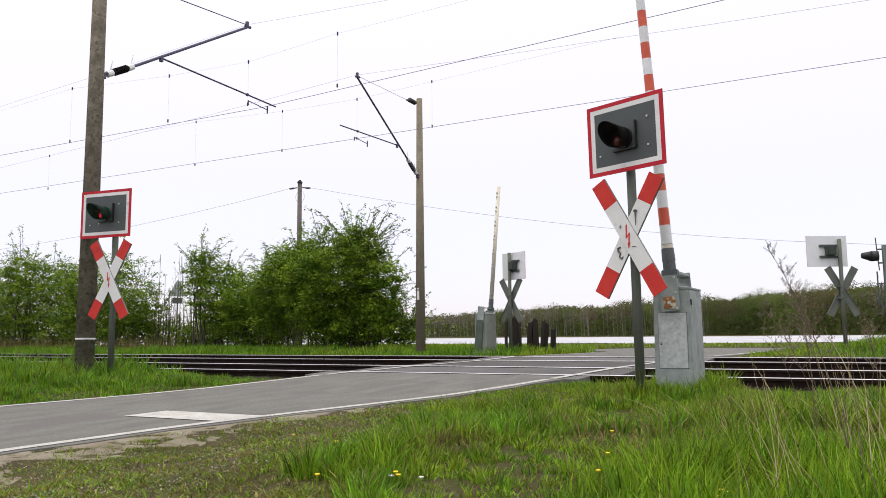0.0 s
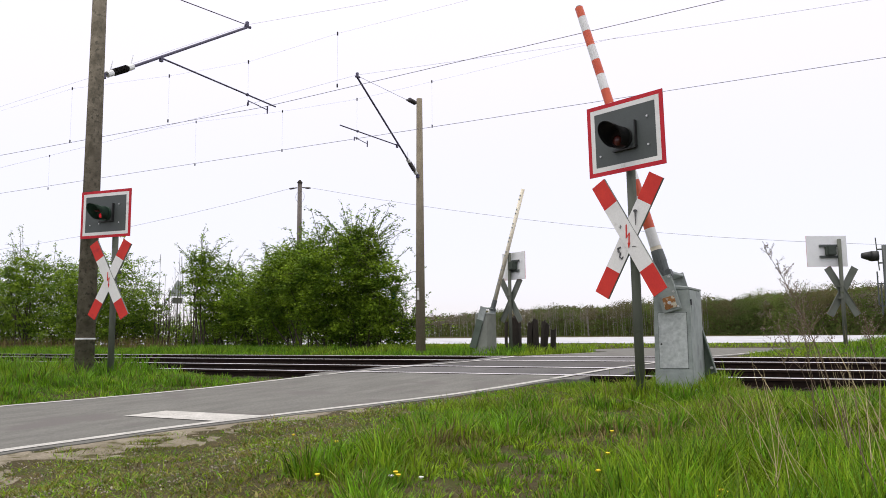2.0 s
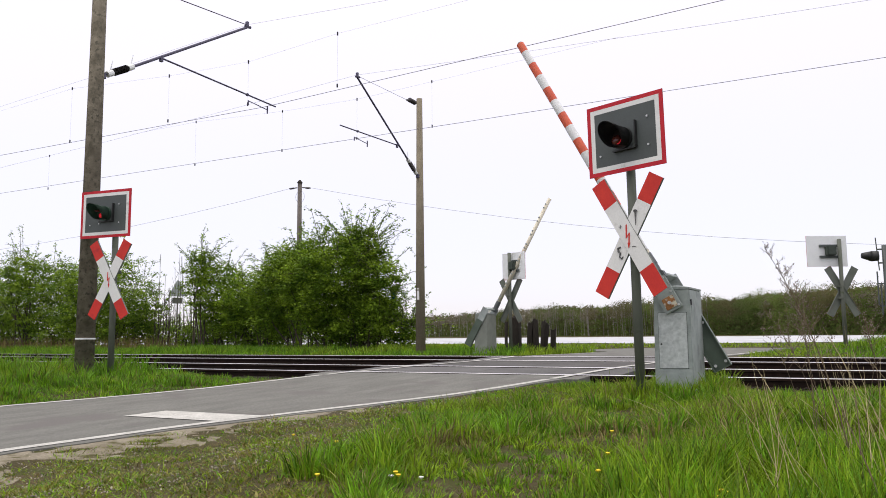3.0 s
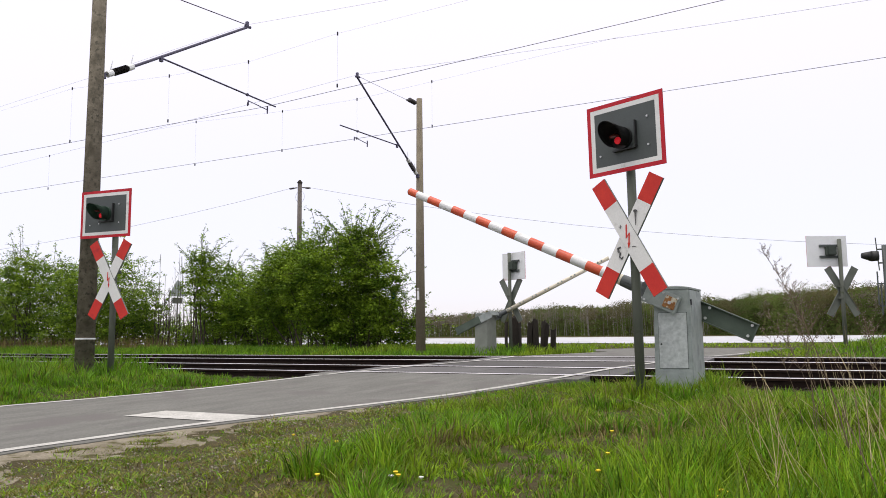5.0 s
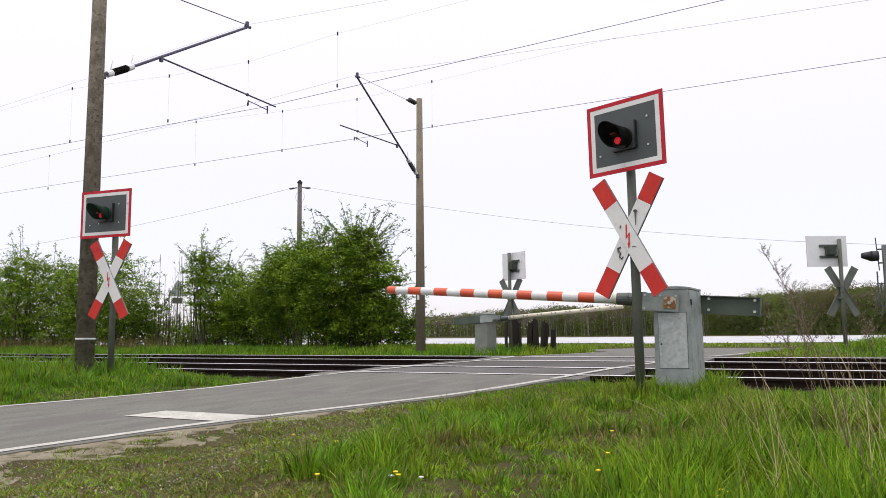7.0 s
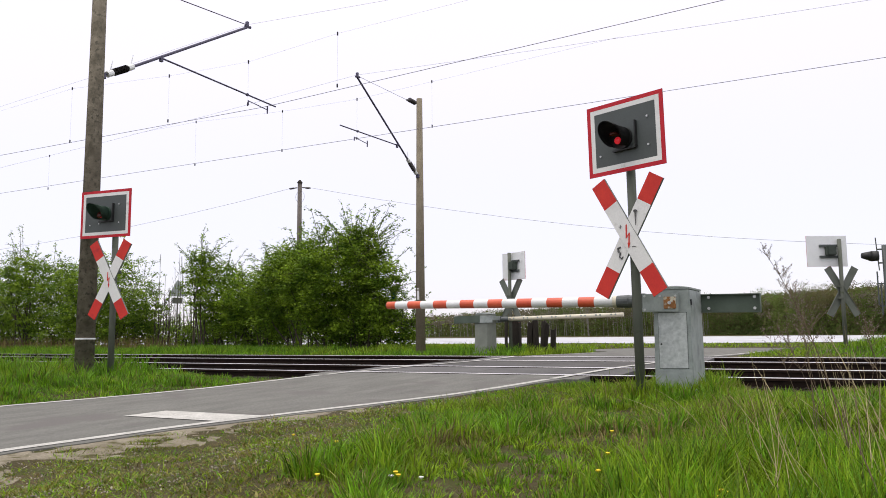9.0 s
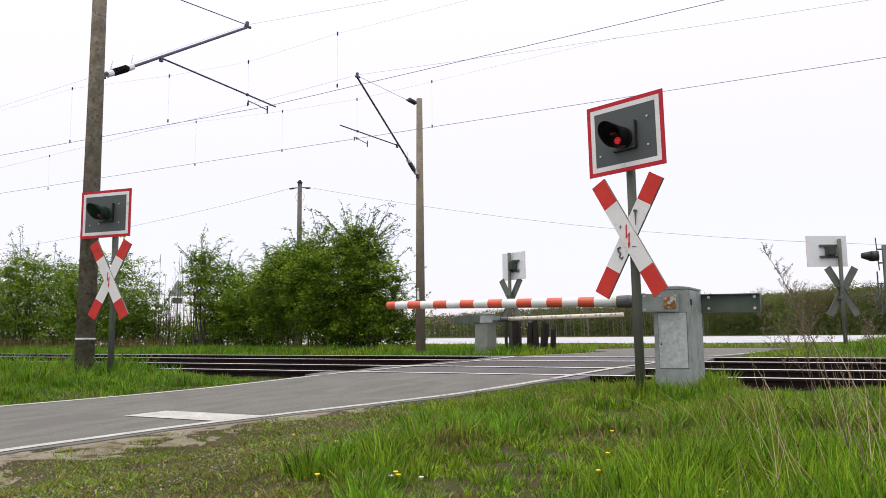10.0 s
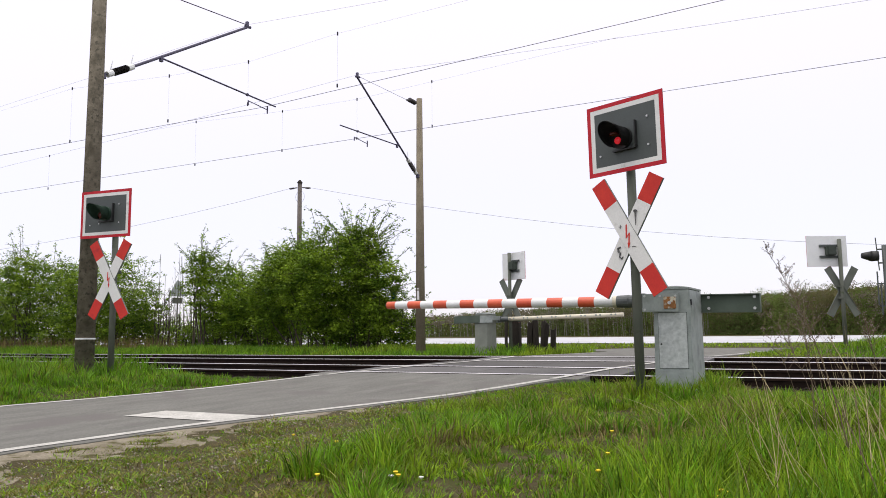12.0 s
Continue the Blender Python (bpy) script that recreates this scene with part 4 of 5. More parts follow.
def verge_near():
    n = 7600
    cx, cy = scatter(n, 2.2, 10.3, lambda y: np.maximum(road_right(y) + 0.24, -1.62 * y), lambda y: 0.12 * y + 0.7, 1.3)
    keep = (rough_side(cx, cy) > 0.5) & (rng.random(n) < 0.55 + 0.45 * smooth_step(patchy(cx, cy, 0.5), 0.25, 0.55))
    cx, cy = cx[keep], cy[keep]
    n = len(cx)
    size = np.exp(rng.normal(size=n) * 0.33)
    tall = (0.055 + 0.085 * smooth_step(patchy(cx + 9, cy, 0.75), 0.25, 0.75)) * size * (0.55 + 0.45 * smooth_step(cy, 10.4, 9.3))
    tall *= 1 - 0.5 * withered(cx, cy)
    tall *= 1 - 0.72 * smooth_step(cx, -1.35, -1.0) * smooth_step(cy, 7.6, 9.0)
    cap = np.interp(cy, [4, 5.5, 7, 8], [0.42, 0.26, 0.15, 0.09])
    tall = np.where(cx > -1.25, np.minimum(tall, cap), tall)
    tall *= 0.30 + 0.70 * smooth_step(cx - road_right(cy), 0.2, np.interp(cy, [4, 6, 9], [0.9, 1.7, 2.0]))
    tall *= 1 + 0.45 * smooth_step(cx + 0.25 * cy, -0.1, 0.6)
    tall = np.minimum(tall, 0.30)
    # longer blades at the feet of the sign and the drive cabinet
    foot = np.exp(-((cx + 1.75) ** 2 / 0.5 + (cy - 7.85) ** 2 / 0.12))
    tall = np.maximum(tall, 0.26 * foot * size)
    per = (15 + 24 * np.clip(tall / 0.16, 0.3, 1.3) * rng.uniform(0.6, 1.3, n)).astype(int)
    x, y, k, d, az = tufts(cx, cy, per, (0.028 + 0.26 * tall) * rng.uniform(0.7, 1.3, n))
    h = tall[k] * rng.uniform(0.55, 1.12, len(x)) * (1.05 - 0.3 * d)
    w = rng.uniform(0.0055, 0.0125, len(x)) * (0.85 + 0.03 * y)
    lean = np.clip(0.10 + 0.65 * d * rng.uniform(0.4, 1.3, len(x)), 0.05, 0.95)
    z = ground_z(x, y)
    tone = rng.random(n) * 0.45 + 0.55 * patchy(cx + 50, cy + 20, 0.6)
    brown = (withered(x, y) * 0.85 + 0.45 * smooth_step(x, -1.3, -1.0) * smooth_step(y, 7.8, 9.0) + 0.06 + 0.10 * smooth_step(patchy(x + 30, y + 5, 0.7), 0.5, 0.75)) > rng.random(len(x))
    straw = brown & (rng.random(len(x)) < 0.45)
    pale = ~brown & (tone[k] > 0.46)
    for sel, nm, mt, tag in ((~brown & ~pale, "verge_grass", "grass", "lush green spring grass in tufts on the verge"), (pale, "verge_grass", "grass_pale", "yellow-green spring grass in tufts on the verge"),
                             (straw, "dry_grass", "grass_dry", "withered straw among the grass"), (brown & ~straw, "dry_grass", "grass_brown", "brown withered grass among the tufts")):
        blades(nm, x[sel], y[sel], z[sel], h[sel], w[sel], lean[sel], M[mt], tag, az=az[sel])
    # low turf between the tufts
    n = 42000
    x, y = scatter(n, 2.2, 10.3, lambda y: np.maximum(road_right(y) + 0.24, -1.62 * y), lambda y: 0.12 * y + 0.7, 1.3)
    keep = (rough_side(x, y) > 0.4) & (rng.random(n) < 0.45 + 0.5 * patchy(x + 4, y + 2, 0.3) + 0.6 * withered(x, y))
    x, y = x[keep], y[keep]
    n = len(x)
    h = rng.uniform(0.03, 0.085, n) * (1 - 0.5 * smooth_step(x, -1.35, -1.0) * smooth_step(y, 7.6, 9.0))
    pick = rng.random(n) + 0.35 * withered(x, y)
    for sel, mt in ((pick < 0.55, "grass"), ((pick >= 0.55) & (pick < 0.8), "grass_pale"), (pick >= 0.8, "grass_brown")):
        blades("low_turf", x[sel], y[sel], ground_z(x[sel], y[sel]), h[sel], rng.uniform(0.004, 0.009, sel.sum()), rng.uniform(0.3, 1.3, sel.sum()), M[mt], "low turf between the tufts of the verge")
    # tall bright tufts among the dry weeds, and low turf all round
    n = 12000
    x, y = scatter(n, 2.0, 5.2, lambda y: -1.1 + 0 * y, lambda y: 0.12 * y + 0.7, 1.1)
    h = (0.10 + 0.24 * patchy(x + 7, y, 0.35)) * rng.uniform(0.7, 1.2, n) * (0.4 + 0.6 * smooth_step(x, -1.2, -0.5)) * np.interp(y, [3.5, 5.2], [1, 0.6])
    p = rng.random(n) < 0.55
    for sel, mt in ((p, "grass_pale"), (~p, "grass")):
        blades("tall_grass", x[sel], y[sel], ground_z(x[sel], y[sel]), h[sel], rng.uniform(0.007, 0.013, sel.sum()), rng.uniform(0.08, 0.45, sel.sum()), M[mt], "tall upright bright green grass")
    n = 26000
    x, y = scatter(n, -9.0, 10.2, lambda y: road_right(y) + 1.9 + 0 * y, lambda y: 9.0 + 0 * y)
    out = (x > 0.12 * y + 0.9) | (y < 1.7)
    x, y = x[out], y[out]
    blades("verge_grass", x, y, ground_z(x, y), rng.uniform(0.06, 0.18, len(x)), rng.uniform(0.010, 0.022, len(x)), rng.uniform(0.3, 0.9, len(x)), M["grass"], "green spring grass of the meadow")
    # cushions of moss and short grass on the trodden shoulder
    n = 13500
    cx, cy = scatter(n, 2.4, 8.2, lambda y: np.maximum(road_right(y) + 0.20, -1.62 * y), lambda y: road_right(y) + 4.2, 1.1)
    off = cx - road_right(cy)
    thick = patchy(cx, cy, 0.26) * 0.5 + patchy(cx + 3, cy + 8, 0.7) * 0.5 + 0.30 * smooth_step(off, 0.22, 1.1)
    keep = (rough_side(cx, cy) < 0.6) & (rng.random(n) < np.maximum(smooth_step(thick, 0.40, 0.60), 0.55 * smooth_step(off, 0.5, 1.0)))
    cx, cy, off = cx[keep], cy[keep], off[keep]
    n = len(cx)
    size = np.exp(rng.normal(size=n) * 0.45)
    x, y, k, d, az = tufts(cx, cy, (10 + 9 * np.minimum(size, 2.2)).astype(int), 0.035 * size + 0.015)
    h = (0.013 + 0.022 * size[k] * rng.uniform(0.5, 1.3, len(x))) * (1.1 - 0.5 * d)
    z = ground_z(x, y)
    tone = rng.random(n)[k] * 0.75 + rng.random(len(x)) * 0.25
    for a, b, mt in ((0.0, 0.36, "moss"), (0.36, 0.60, "grass_pale"), (0.60, 0.72, "grass"), (0.72, 0.87, "grass_brown"), (0.87, 1.1, "grass_dry")):
        sel = (tone >= a) & (tone < b)
        blades("short_grass", x[sel], y[sel], z[sel], h[sel], rng.uniform(0.005, 0.011, sel.sum()), rng.uniform(0.4, 1.2, sel.sum()), M[mt], "cushions of moss and short grass on the sandy shoulder", az=az[sel])


def verge_other():
    # between the road and the near track, on the other side of the road
    n = 2900
    cx, cy = scatter(n, 5.2, 10.3, lambda y: -1.7 * y - 1.0, lambda y: road_left(y) - 0.2, 0.9)
    size = np.exp(rng.normal(size=n) * 0.36)
    gap = road_left(cy) - cx
    tall = (0.06 + 0.36 * patchy(cx, cy, 0.6) ** 1.3) * size * (0.35 + 0.65 * smooth_step(gap, 0.1, 1.6)) * (0.55 + 0.5 * smooth_step(cy, 10.4, 9.0)) * (0.55 + 0.45 * smooth_step(gap, 1.5, 3.5))
    tall = np.minimum(tall, 0.50)
    x, y, k, d, az = tufts(cx, cy, (12 + 22 * rng.random(n)).astype(int), 0.05 + 0.25 * tall)
    h = tall[k] * rng.uniform(0.5, 1.15, len(x)) * (1.05 - 0.3 * d)
    tone = rng.random(n) * 0.5 + 0.5 * patchy(cx + 40, cy, 0.7)
    m = len(x)
    w, lean, z = rng.uniform(0.008, 0.017, m), np.clip(0.1 + 0.7 * d * rng.uniform(0.4, 1.3, m), 0.05, 0.95), ground_z(x, y)
    dry = rng.random(m) < 0.10
    for sel, mt in ((~dry & (tone[k] > 0.68), "grass_pale"), (~dry & (tone[k] <= 0.68), "grass"), (dry, "grass_brown")):
        blades("verge_grass", x[sel], y[sel], z[sel], h[sel], w[sel], lean[sel], M[mt], "green spring grass in tufts beside the near track", az=az[sel])
    n = 16000
    x, y = scatter(n, 5.2, 10.25, lambda y: -1.7 * y - 1.0, lambda y: road_left(y) - 0.16, 0.9)
    blades("low_turf", x, y, ground_z(x, y), rng.uniform(0.03, 0.09, n), rng.uniform(0.006, 0.013, n), rng.uniform(0.3, 1.2, n), M["grass"], "low turf between the road and the near track")
    # far side of the railway
    n = 100000
    x, y = scatter(n, 17.9, 25.0, lambda y: -46 + 0 * y, lambda y: 12 + 0 * y, 1.3)
    ok = (x < road_left(y) - 0.35 - 2.6 * smooth_step(y, 22.6, 25.0)) | (x > road_right(y) + 0.3)
    x, y = x[ok], y[ok]
    h = (0.14 + 0.24 * patchy(x, y, 0.7)) * rng.uniform(0.6, 1.3, len(x)) * (0.35 + 0.65 * smooth_step(y, 17.8, 19.6)) * (1 - 0.6 * smooth_step(x, -7, -4) * smooth_step(x, 0.6, -0.6))
    w, lean, z = rng.uniform(0.010, 0.022, len(x)), rng.uniform(0.15, 0.8, len(x)), ground_z(x, y)
    # towards the left darker grass replaces pale, putting the hedge's shade into the colour
    dull = (x < -14) & (rng.random(len(x)) < 0.75 * smooth_step(x, -13, -17))
    p = (patchy(x + 40, y, 1.1) > 0.5) & ~dull
    for sel, mt in ((p, "grass_pale"), (~p & ~dull, "grass"), (dull, "grass")):
        blades("verge_grass", x[sel], y[sel], z[sel], h[sel], w[sel], lean[sel], M[mt], "tall green grass beyond the railway")
    n = 26000
    x, y = scatter(n, 24.5, 46.0, lambda y: -60 + 0 * y, lambda y: 30 + 0 * y, 1.0)
    ok = ((x < road_left(y) - 3.1) | (x > road_right(y) + 0.3)) | (y > 32.0)
    x, y = x[ok], y[ok]
    blades("meadow_grass", x, y, ground_z(x, y), rng.uniform(0.06, 0.16, len(x)), rng.uniform(0.03, 0.07, len(x)), rng.uniform(0.2, 0.8, len(x)), M["grass_pale"], "low green grass strip along the far road")


def dead_grass():
    """Withered reeds under the hedge and beside the near rail."""
    n = 2600
    x, y = scatter(n, 20.6, 22.4, lambda y: -36 + 0 * y, lambda y: -23 + 0 * y)
    blades("dead_reeds", x, y, ground_z(x, y), rng.uniform(0.2, 0.8, n), rng.uniform(0.008, 0.018, n), rng.uniform(0.05, 0.35, n), M["grass_brown"], "withered grey reeds under the hedge", "dry grass")
    n = 9000
    x, y = scatter(n, 8.9, 10.5, lambda y: -1.1 + 0 * y, lambda y: 3.0 + 0 * y)
    blades("dead_reeds", x, y, ground_z(x, y), rng.uniform(0.03, 0.11, n), rng.uniform(0.004, 0.009, n), rng.uniform(0.4, 1.3, n), M["grass_brown"], "brown withered grass beside the near rail", "dry grass")


def stones():
    """Loose ballast stones and pebbles."""
    def lot(name, x, y, z, s, material, label):
        n = len(x)
        base = np.array([[1, 0, 0], [-1, 0, 0], [0, 1, 0], [0, -1, 0], [0, 0, 1], [0, 0, -1]], float)
        tri = np.array([[0, 2, 4], [2, 1, 4], [1, 3, 4], [3, 0, 4], [2, 0, 5], [1, 2, 5], [3, 1, 5], [0, 3, 5]])
        v = base[None] * rng.uniform(0.55, 1.2, (n, 6, 3)) * s[:, None, None]
        a = rng.uniform(0, 6.28, n)
        c, q = np.cos(a)[:, None], np.sin(a)[:, None]
        v = np.stack([v[..., 0] * c - v[..., 1] * q, v[..., 0] * q + v[..., 1] * c, v[..., 2] * 0.8 + 0.2 * v[..., 0]], -1)
        v += np.stack([x, y, z], -1)[:, None]
        f = (np.arange(n)[:, None, None] * 6 + tri[None]).reshape(-1, 3)
        tagged(poly_mesh(name, v.reshape(-1, 3), 3, f, material), label, "stones", kind="stuff")
    n = 13000
    x = np.concatenate([rng.uniform(-34, -7.9, n), rng.uniform(-2.9, 4, n // 3)])
    y = rng.uniform(9.9, 17.9, len(x))
    z = np.interp(y, [9.9, 10.4, 12, 13.6, 14.0, 14.3, 16, 17.5, 17.9], [-0.30, -0.16, -0.14, -0.15, -0.2, -0.1, -0.08, -0.09, -0.22])
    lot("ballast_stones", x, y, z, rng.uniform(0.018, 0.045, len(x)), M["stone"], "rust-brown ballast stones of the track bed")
    n = 5200
    x, y = scatter(n, 2.0, 8.0, lambda y: np.maximum(road_right(y) + 0.12, -1.62 * y), lambda y: road_right(y) + 2.6, 1.0)
    lot("pebbles", x, y, ground_z(x, y) + 0.002, rng.uniform(0.003, 0.011, n), M["pebble"], "small pale pebbles on the sandy shoulder")


def cards(name, p, size, material, parent=None, level=0.0):
    """Small four-cornered leaves at the places p, turned at random. level: how far they lie flat."""
    n = len(p)
    a = rng.normal(size=(n, 3))
    a[:, 2] *= 1 - level
    a /= np.linalg.norm(a, axis=1)[:, None]
    b = np.cross(a, rng.normal(size=(n, 3)) * np.array([1 - level, 1 - level, 1]))
    b /= np.linalg.norm(b, axis=1)[:, None]
    s = (size * rng.uniform(0.6, 1.3, n))[:, None]
    v = np.stack([p - a * s, p + b * s * 0.55, p + a * s, p - b * s * 0.55], 1).reshape(-1, 3)
    f = np.arange(n * 4).reshape(-1, 4)
    return poly_mesh(name, v, 4, f, material, parent)


def bush(label, lobes, leaves, sprays, whips=()):
    """A hedge bush: stems from the ground, lobes of small leaves, loose sprays sticking out of the outline."""
    # the crown overhangs the foot
    lobes = [(a, b + float(np.interp(c, [0.8, 1.5, 2.4, 3.2], [0.9, 0.4, -0.3, -0.5])), c, d, e) for a, b, c, d, e in lobes]
    cx, cy = np.mean([q[0] for q in lobes]), np.mean([q[1] for q in lobes])
    z0 = float(ground_z(cx, cy))
    t = thing("hedge_bush", pose(cx, cy, z0), label, "bush", "hedge along the railway")

    def stems(bm):
        for q in lobes:
            for k in range(7):
                bx = q[0] - cx + random.uniform(-0.4, 0.4) * q[3]
                foot = Vector((bx * 0.8, q[1] - cy + random.uniform(-0.4, 0.4), -0.1))
                top = Vector((q[0] - cx + random.uniform(-0.8, 0.8) * q[3], q[1] - cy + random.uniform(-0.7, 0.7) * q[3], q[2] - z0 + random.uniform(-0.2, 0.8) * q[4]))
                mid = foot.lerp(top, 0.5) + Vector((random.uniform(-0.2, 0.2), random.uniform(-0.2, 0.2), 0.1))
                tube(bm, foot, mid, 0.03, 0.02, 6, False)
                tube(bm, mid, top, 0.02, 0.006, 5, False)
    tagged(shaped("stem_mass", stems, M["bark"], t, "brown twiggy stems"), kind="stuff")
    pts, twigs = [], []
    vol = np.array([q[3] * q[3] * q[4] for q in lobes]) ** 0.75
    for q, share in zip(lobes, vol / vol.sum()):
        k = int(leaves * share / 44)
        d = rng.normal(size=(k, 3))
        d /= np.linalg.norm(d, axis=1)[:, None]
        r = rng.random(k) ** 0.30
        bumps = 0.68 + 0.62 * patchy(d[:, 0] * 3 + q[0], d[:, 2] * 3 + q[1] + d[:, 1] * 2, 0.7)
        c = d * (r * bumps)[:, None] * np.array([q[3], q[3] * 0.85, q[4]]) + np.array([q[0] - cx, q[1] - cy, q[2] - z0])
        c = c[c[:, 2] > 0.12]
        pts.append((c[:, None] + rng.normal(size=(len(c), 44, 3)) * rng.uniform(0.07, 0.19, (len(c), 1, 1)) * np.array([1, 1, 0.45])).reshape(-1, 3))
    for k in range(sprays):
        q = lobes[rng.integers(len(lobes))]
        d = rng.normal(size=3)
        d[2] = abs(d[2]) * 0.9 + 0.15
        d /= np.linalg.norm(d)
        a = np.array([q[0] - cx, q[1] - cy, q[2] - z0]) + d * np.array([q[3], q[3] * 0.85, q[4]]) * 0.8
        ln = rng.uniform(0.3, 0.75)
        b = a + (d + np.array([0, 0, 0.4]) + rng.normal(size=3) * 0.35) * ln
        e = b + (d * 0.8 + np.array([0, 0, -0.25]) + rng.normal(size=3) * 0.3) * ln * 0.5
        twigs.append((a, b, e))
    for w in whips:
        twigs.append(tuple(np.array(p) - np.array([cx, cy, z0]) for p in w))
    for a, b, e in twigs:
        s = rng.random(34)[:, None]
        on = np.where(s < 0.65, a + (b - a) * s / 0.65, b + (e - b) * (s - 0.65) / 0.35)
        pts.append(on + rng.normal(size=(34, 3)) * 0.04)

    def twig(bm):
        for a, b, e in twigs:
            tube(bm, a, b, 0.010, 0.007, 4, False)
            tube(bm, b, e, 0.007, 0.003, 4, False)
    tagged(shaped("twig_mass", twig, M["bark"], t, "thin bare twigs"), kind="stuff")
    crown = cards("crown", np.concatenate(pts), 0.044, M["leaf"], t, 0.55)
    tagged(crown, "fresh green leaves, darker inside")


bush("dense green hawthorn bush with loose arching twigs", [
    (-15.26, 21.32, 2.38, 1.80, 1.61), (-13.49, 21.19, 1.9, 0.85, 1.2), (-14.18, 21.74, 3.40, 0.85, 0.76),
    (-16.67, 21.61, 2.75, 1.18, 0.98), (-14.7, 21.0, 1.04, 1.8, 0.91), (-17.9, 21.89, 1.93, 1.2, 1.43), (-12.73, 21.15, 0.66, 0.5, 0.5)],
    138000, 210, [((-14.2, 21.6, 4.0), (-13.9, 21.5, 4.75), (-13.1, 21.5, 4.95)), ((-13.9, 21.6, 4.0), (-13.2, 21.5, 4.6), (-12.5, 21.5, 4.3)), ((-13.6, 21.6, 3.6), (-12.9, 21.5, 4.0), (-12.2, 21.4, 3.8)),
    ((-13.2, 21.6, 2.9), (-12.4, 21.5, 3.4), (-12.0, 21.4, 3.0)), ((-14.6, 21.7, 4.0), (-14.5, 21.6, 4.7), (-14.1, 21.6, 5.0))])
bush("loose green hedge bush with upright shoots", [
    (-22.21, 23.35, 2.35, 1.36, 1.30), (-20.99, 23.03, 1.27, 1.63, 1.1), (-22.56, 23.06, 3.3, 0.6, 0.75), (-22.71, 23.19, 0.98, 1.0, 0.8), (-20.2, 22.8, 1.95, 1.3, 1.1), (-18.9, 22.6, 1.85, 1.2, 1.05), (-24.6, 23.4, 0.6, 1.2, 0.6), (-19.5, 22.5, 0.9, 1.6, 0.9)],
    84000, 130, [((-22.8, 23.1, 3.6), (-23.0, 23.0, 4.6), (-22.6, 23.0, 4.9)), ((-21.6, 23.1, 3.2), (-21.4, 23.0, 3.9), (-21.0, 23.0, 4.1))])
bush("broad dark green hedge bush behind the mast", [
    (-27.07, 23.10, 2.35, 1.44, 1.56), (-32.77, 23.48, 2.73, 2.10, 1.57), (-35.41, 23.33, 2.21, 1.9, 1.62), (-29.49, 23.10, 1.56, 2.73, 1.4),
    (-26.72, 23.45, 1.15, 1.08, 0.96), (-33.41, 23.02, 3.7, 1.05, 0.79), (-29.6, 23.4, 2.9, 1.7, 1.3), (-38.5, 23.6, 1.9, 2.2, 1.6), (-32.5, 23.2, 0.9, 2.6, 0.9), (-27.8, 23.2, 0.8, 1.8, 0.8), (-36.5, 23.2, 0.8, 2.0, 0.9)],
    160000, 150)


def saplings():
    """Bare upright shoots in the gap of the hedge."""
    t = thing("bare_saplings", pose(-25.2, 23.6, 0.0), "bare grey saplings in the gap of the hedge", "sapling")

    def fill(bm):
        for k in range(26):
            x, y = random.uniform(-0.9, 1.1), random.uniform(-0.5, 0.5)
            h = random.uniform(1.2, 3.2) if k < 20 else random.uniform(3.4, 4.2)
            top = Vector((x + random.uniform(-0.3, 0.3), y, h))
            tube(bm, (x, y, -0.1), top, 0.022, 0.006, 5, False)
            for j in range(4):
                a = Vector((x, y, 0)).lerp(top, random.uniform(0.3, 0.9))
                tube(bm, a, a + Vector((random.uniform(-0.4, 0.4), random.uniform(-0.2, 0.2), random.uniform(0.2, 0.5))), 0.008, 0.003, 4, False)
    tagged(shaped("shoot_mass", fill, M["bark"], t), kind="stuff")


saplings()


# ---- distance: foil field and woods ----
def foil_field():
    xs_ = np.linspace(-230, 160, 131)
    ys_ = np.arange(48, 130, 0.45)
    gx, gy = np.meshgrid(xs_, ys_)
    gz = 0.0 + 0.11 * np.clip(np.sin(gy * 2 * np.pi / 1.8), -0.3, 1) + 0.1 * patchy(gx, gy, 5)
    v = np.stack([gx, gy, gz], -1).reshape(-1, 3)
    w = len(xs_)
    i, j = np.meshgrid(np.arange(w - 1), np.arange(len(ys_) - 1))
    k = (j * w + i).ravel()
    f = np.stack([k, k + 1, k + w + 1, k + w], 1)
    ob = poly_mesh("foil_field", v, 4, f, M["foil"])
    tagged(ob, "ridged field covered with shiny white foil", "field", kind="structure")


foil_field()


